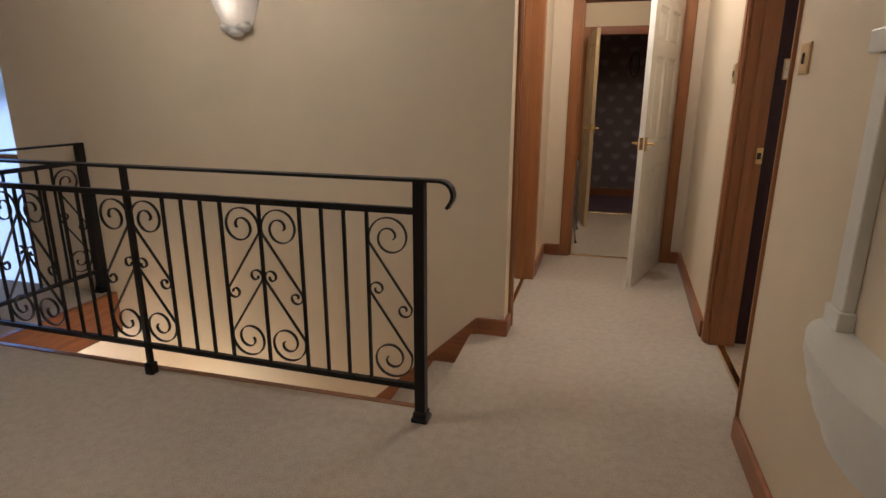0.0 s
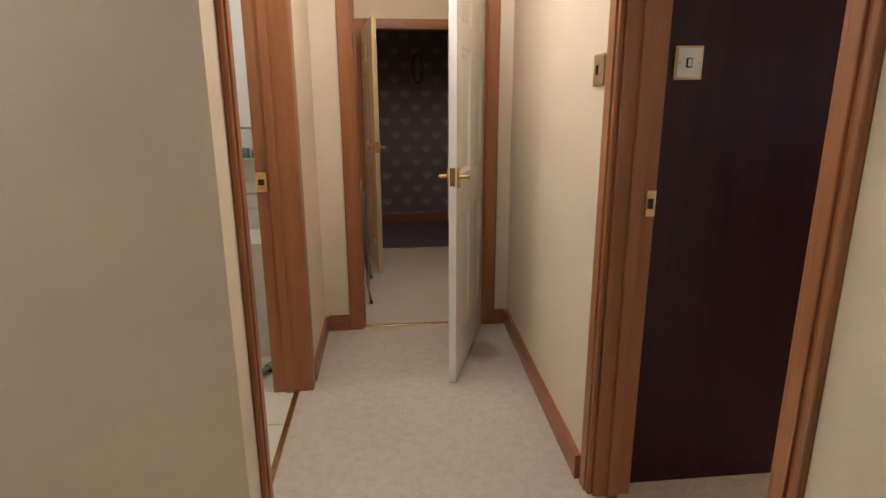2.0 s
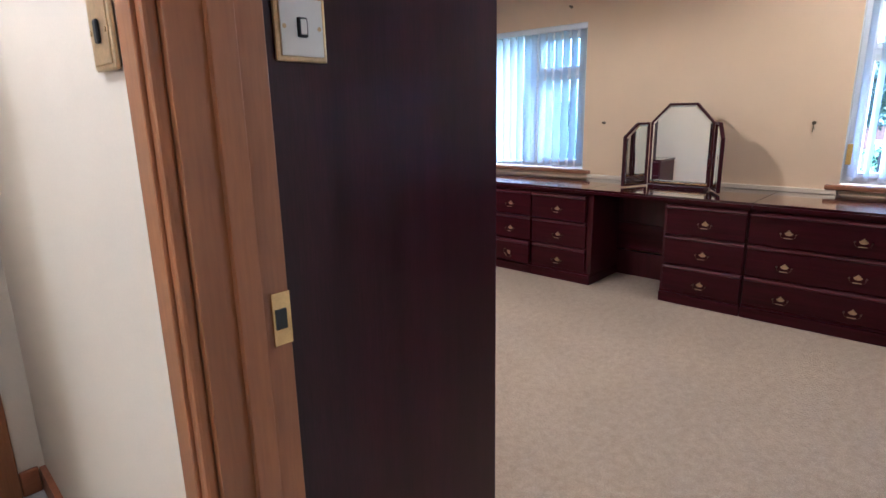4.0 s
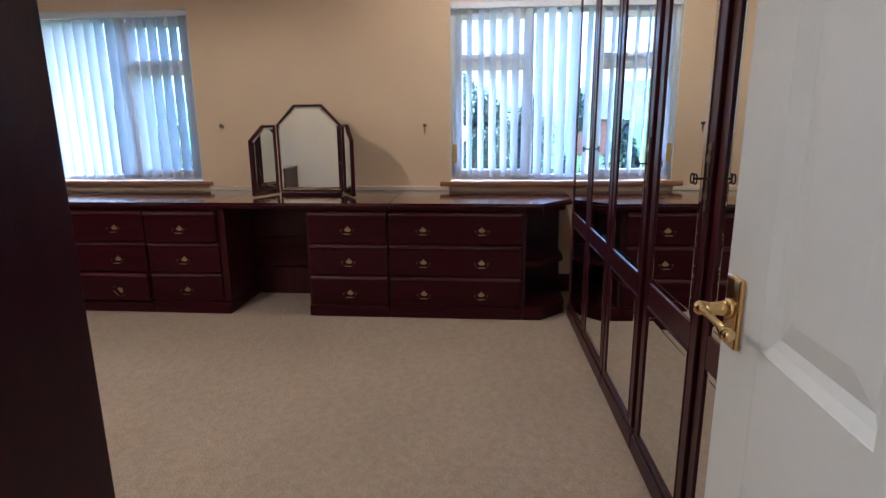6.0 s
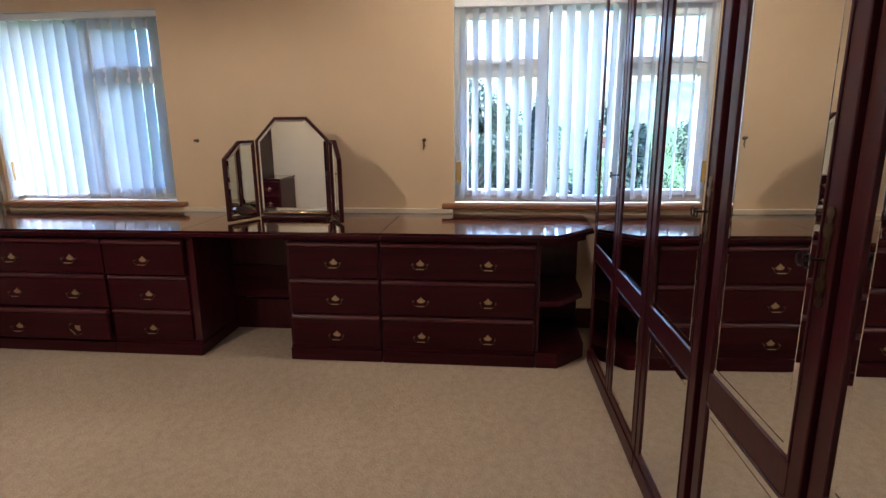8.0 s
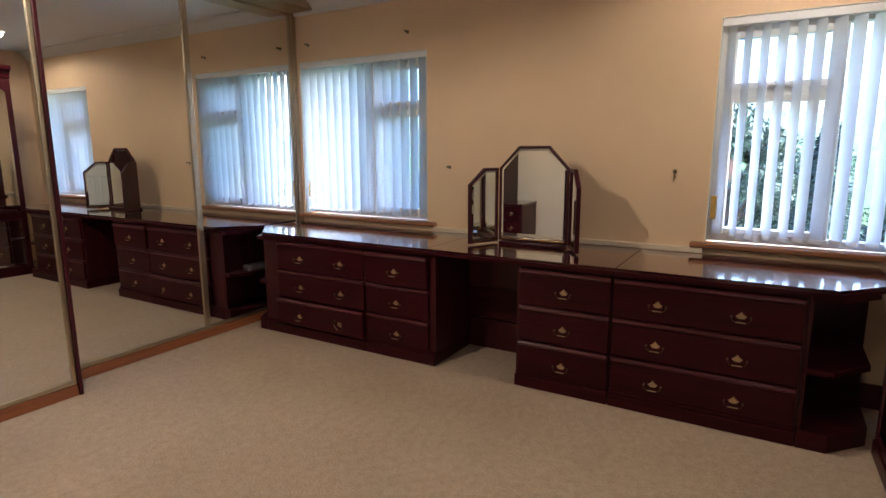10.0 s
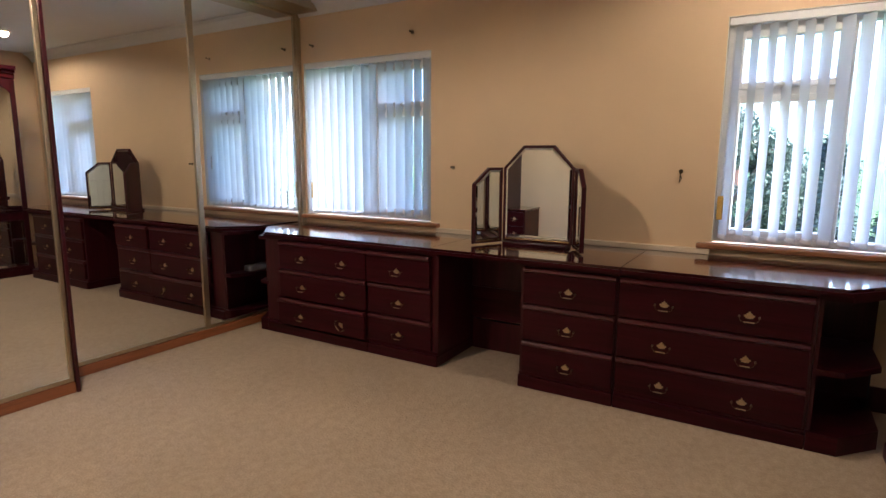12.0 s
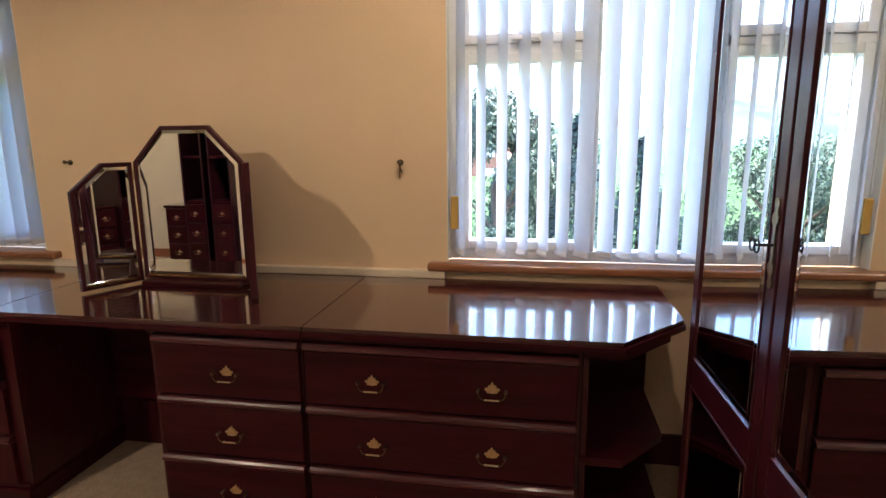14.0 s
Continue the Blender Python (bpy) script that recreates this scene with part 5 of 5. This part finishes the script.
for x, y, watts in ((4.25, 2.35, 36), (2.5, 4.7, 86), (2.3, 2.4, 14)):
    downlight(x, y, H, "bedroom downlights", watts)
bulb("corridor_light", (0.35, 3.35, 2.3), 23, (1.0, 0.82, 0.6), 0.09)
bulb("lobby_light", (0.3, 5.3, 2.3), 10, (1.0, 0.78, 0.5), 0.09)
up = bpy.data.lights.new("sconce_beam", "SPOT")
up.energy, up.color, up.spot_size, up.spot_blend, up.shadow_soft_size = 40 * DIM, (1.0, 0.8, 0.52), radians(165), 0.5, 0.03
up_ob = new("sconce_beam", up)
up_ob.location, up_ob.rotation_euler = (-1.73, 2.655, 1.915), (radians(180), 0, 0)
# added fill without a fixture, brightens the wall above the stairs
bulb("landing_fill", (-1.6, 1.3, 2.25), 22, (1.0, 0.84, 0.62), 0.2)
bulb("stair_light", (-2.1, 2.3, -0.75), 6.5, (1.0, 0.78, 0.5), 0.06)
bulb("bathroom_light", (-0.9, 3.6, 2.2), 12, (1.0, 0.88, 0.68), 0.08)

# ---- garden ----
setting("ground", boxes((5.4, 1500, -900, 900, -3.3, -2.75)), grass, "mown garden lawn", "lawn")
setting("ground_house", boxes((-300, 5.4, -900, 900, -3.3, -2.95)), concrete, "paved ground round the house", "ground")
bm = bmesh.new()
rows = []
for j, (d, hgt) in enumerate(((260, -2), (330, 14), (430, 30), (600, 36))):
    rows.append([bm.verts.new((d, -700 + 1400 * i / 60, -3 + hgt * (0.65 + 0.35 * math.sin(i * 0.35 + j) + 0.12 * math.sin(i * 0.9)))) for i in range(61)])
for a, b in zip(rows, rows[1:]):
    for i in range(60):
        bm.faces.new((a[i], a[i + 1], b[i + 1], b[i]))
setting("backdrop_hills", bm, hill_mat, "distant wooded hills", "hills")


def leafy(bm, centre, radius, squash, count, leaf, seed):
    rnd = random.Random(seed)
    verts, faces = [], []
    for _ in range(count):
        v = Vector((rnd.gauss(0, 1), rnd.gauss(0, 1), rnd.gauss(0, 1)))
        v.normalize()
        r = radius * rnd.uniform(0.55, 1.0) * (1 + 0.25 * noise.noise(v * 2.2 + Vector((seed, 0, 0))))
        c = Vector(centre) + Vector((v.x * r, v.y * r, v.z * r * squash))
        q = Euler((rnd.uniform(0, 6.28), rnd.uniform(0, 6.28), rnd.uniform(0, 6.28))).to_matrix()
        s = leaf * rnd.uniform(0.6, 1.4)
        vs = [bm.verts.new(c + q @ Vector(p)) for p in ((-s, 0, 0), (0, -s * 0.45, 0.1 * s), (s, 0, 0), (0, s * 0.45, 0.1 * s))]
        bm.faces.new(vs)


def tree(x, y, height, radius, seed, label):
    t = thing("tree", label, "tree", pose(x, y, -2.75))
    bm = bmesh.new()
    rnd = random.Random(seed)
    base = Vector((0, 0, 0))
    top = Vector((rnd.uniform(-0.3, 0.3), rnd.uniform(-0.3, 0.3), height * 0.6))
    rod(bm, base, top, 0.16, 10, 0.08)
    for i in range(7):
        a = rnd.uniform(0, 6.28)
        s = base.lerp(top, rnd.uniform(0.45, 1.0))
        e = s + Vector((math.cos(a) * radius * 0.7, math.sin(a) * radius * 0.7, rnd.uniform(0.4, 1.4)))
        rod(bm, s, e, 0.06, 6, 0.02)
    part("trunk", bm, bark, t)
    bm = bmesh.new()
    for i in range(9):
        a = rnd.uniform(0, 6.28)
        rr = radius * rnd.uniform(0.1, 0.7)
        leafy(bm, (math.cos(a) * rr, math.sin(a) * rr, height * rnd.uniform(0.4, 0.88)), radius * rnd.uniform(0.35, 0.55), 0.85, 1500, 0.05, seed * 31 + i)
    part("crown", bm, leaf_mat, t)
    return t


def conifer(x, y, height, radius, seed):
    t = thing("conifer", "dense dark green conifer in the garden hedge", "tree", pose(x, y, -2.75), "conifers along the garden")
    rnd = random.Random(seed)
    part("trunk", rod(bmesh.new(), (0, 0, 0), (0, 0, height * 0.9), 0.1, 8, 0.02), bark, t)
    bm = bmesh.new()
    for i in range(6500):
        u = rnd.random() ** 1.3
        r = radius * (1 - u) ** 0.8 * rnd.uniform(0.6, 1.05) + 0.05
        a = rnd.uniform(0, 6.28)
        c = Vector((math.cos(a) * r, math.sin(a) * r, 0.15 + u * height))
        s = rnd.uniform(0.04, 0.1)
        q = Euler((rnd.uniform(-0.7, 0.7), rnd.uniform(-0.7, 0.7), a)).to_matrix()
        bm.faces.new([bm.verts.new(c + q @ Vector(p)) for p in ((-s, 0, 0), (0, -s * 0.35, -0.02), (s * 1.3, 0, -0.05), (0, s * 0.35, -0.02))])
    part("crown", bm, conifer_mat, t)
    return t


tree(13.5, 3.0, 5.2, 1.2, 2, "leafy garden tree with an uneven crown")
tree(15.5, 7.6, 3.9, 1.6, 3, "leafy garden tree with an uneven crown")
tree(18.5, 2.0, 4.2, 1.8, 6, "leafy garden shrub tree behind the lawn")
random.seed(21)
for i, (x, y, h_, r_) in enumerate(((14.5, 1.6, 4.4, 1.1), (15.2, 0.3, 3.9, 1.1), (14.8, -1.2, 4.2, 1.2), (15.6, -2.6, 3.6, 1.1), (16.2, 5.6, 3.8, 1.1), (17.0, 9.6, 4.4, 1.2), (16.4, 11.5, 4.2, 1.2), (16.0, -4.4, 4.0, 1.2), (17, 13.5, 4.4, 1.3))):
    conifer(x, y, h_, r_, 40 + i)
hd = thing("hedge", "rough green garden hedge", "hedge", pose(17.2, 4, -2.75), kind="stuff")
bm = bmesh.new()
for i in range(26):
    leafy(bm, (0, -13 + i, 1.5), 1.15, 1.3, 1100, 0.06, 200 + i)
part("foliage", bm, leaf_mat, hd)

sh = thing("garden_shed", "weathered wooden garden shed with a felt roof", "shed", pose(10.6, 3.75, -2.75))
for i in range(12):
    part("board", boxes((-1.0, 1.0, -0.9, 0.9, 0.15 * i, 0.15 * i + 0.142), bevel=0.004), shed_wood, sh)
bm = bmesh.new()
for s in (-1, 1):
    vs = [(-1.15, 0, 2.35), (1.15, 0, 2.35), (1.15, s * 1.1, 1.72), (-1.15, s * 1.1, 1.72)]
    up = [bm.verts.new((x, y, z + 0.05)) for x, y, z in vs]
    dn = [bm.verts.new((x, y, z)) for x, y, z in vs]
    bm.faces.new(up), bm.faces.new(dn[::-1])
    for i in range(4):
        bm.faces.new((dn[i], dn[(i + 1) % 4], up[(i + 1) % 4], up[i]))
part("roof", bm, roof_felt, sh, "grey felt roof")
hs = thing("house", "distant red-brick house with a tiled roof", "house", pose(70, 12, -4))
part("wall", boxes((-4, 4, -6, 6, 0, 5.2)), brick_mat, hs)
bm = extrude_outline(bmesh.new(), [(-4.5, 0), (4.5, 0), (0, 3)], -6.4, 6.4)
bm.transform(Matrix.Translation((0, 0, 5.2)) @ pose(0, 0, 0, 90, 0, 0))
part("roof", bm, roof_felt, hs, "grey tiled roof")
for yy in (-4, -1.2, 1.6, 4.4):
    for zz in (0.9, 3.4):
        part("window", boxes((-4.06, -3.98, yy - 0.6, yy + 0.6, zz, zz + 1.2)), upvc, hs)

# ---- floor tiles of the bathroom, last ----
bm0 = boxes((-0.148, 0.148, -0.148, 0.148, -0.004, 0.004), bevel=0.002)
me_t = bpy.data.meshes.new("floor_tile")
bm0.to_mesh(me_t)
bm0.free()
me_t.materials.append(tile_floor)
fb = bpy.data.objects["floor_bathroom"]
for i in range(5):
    for j in range(5):
        shared("floor_tile", me_t, fb, (-0.388 - 0.3 * i, 3.01 + 0.3 * j, -0.004))
wbm = boxes((-0.098, 0.098, -0.004, 0.004, -0.073, 0.073), bevel=0.0015)
me_w = bpy.data.meshes.new("wall_tile")
wbm.to_mesh(me_w)
wbm.free()
me_w.materials.append(tile)
wb = bpy.data.objects["wall_bathroom"]
for i in range(6):
    for j in range(7):
        shared("wall_tile", me_w, wb, (-0.36 - 0.2 * i, 4.498, 0.075 + 0.15 * j))
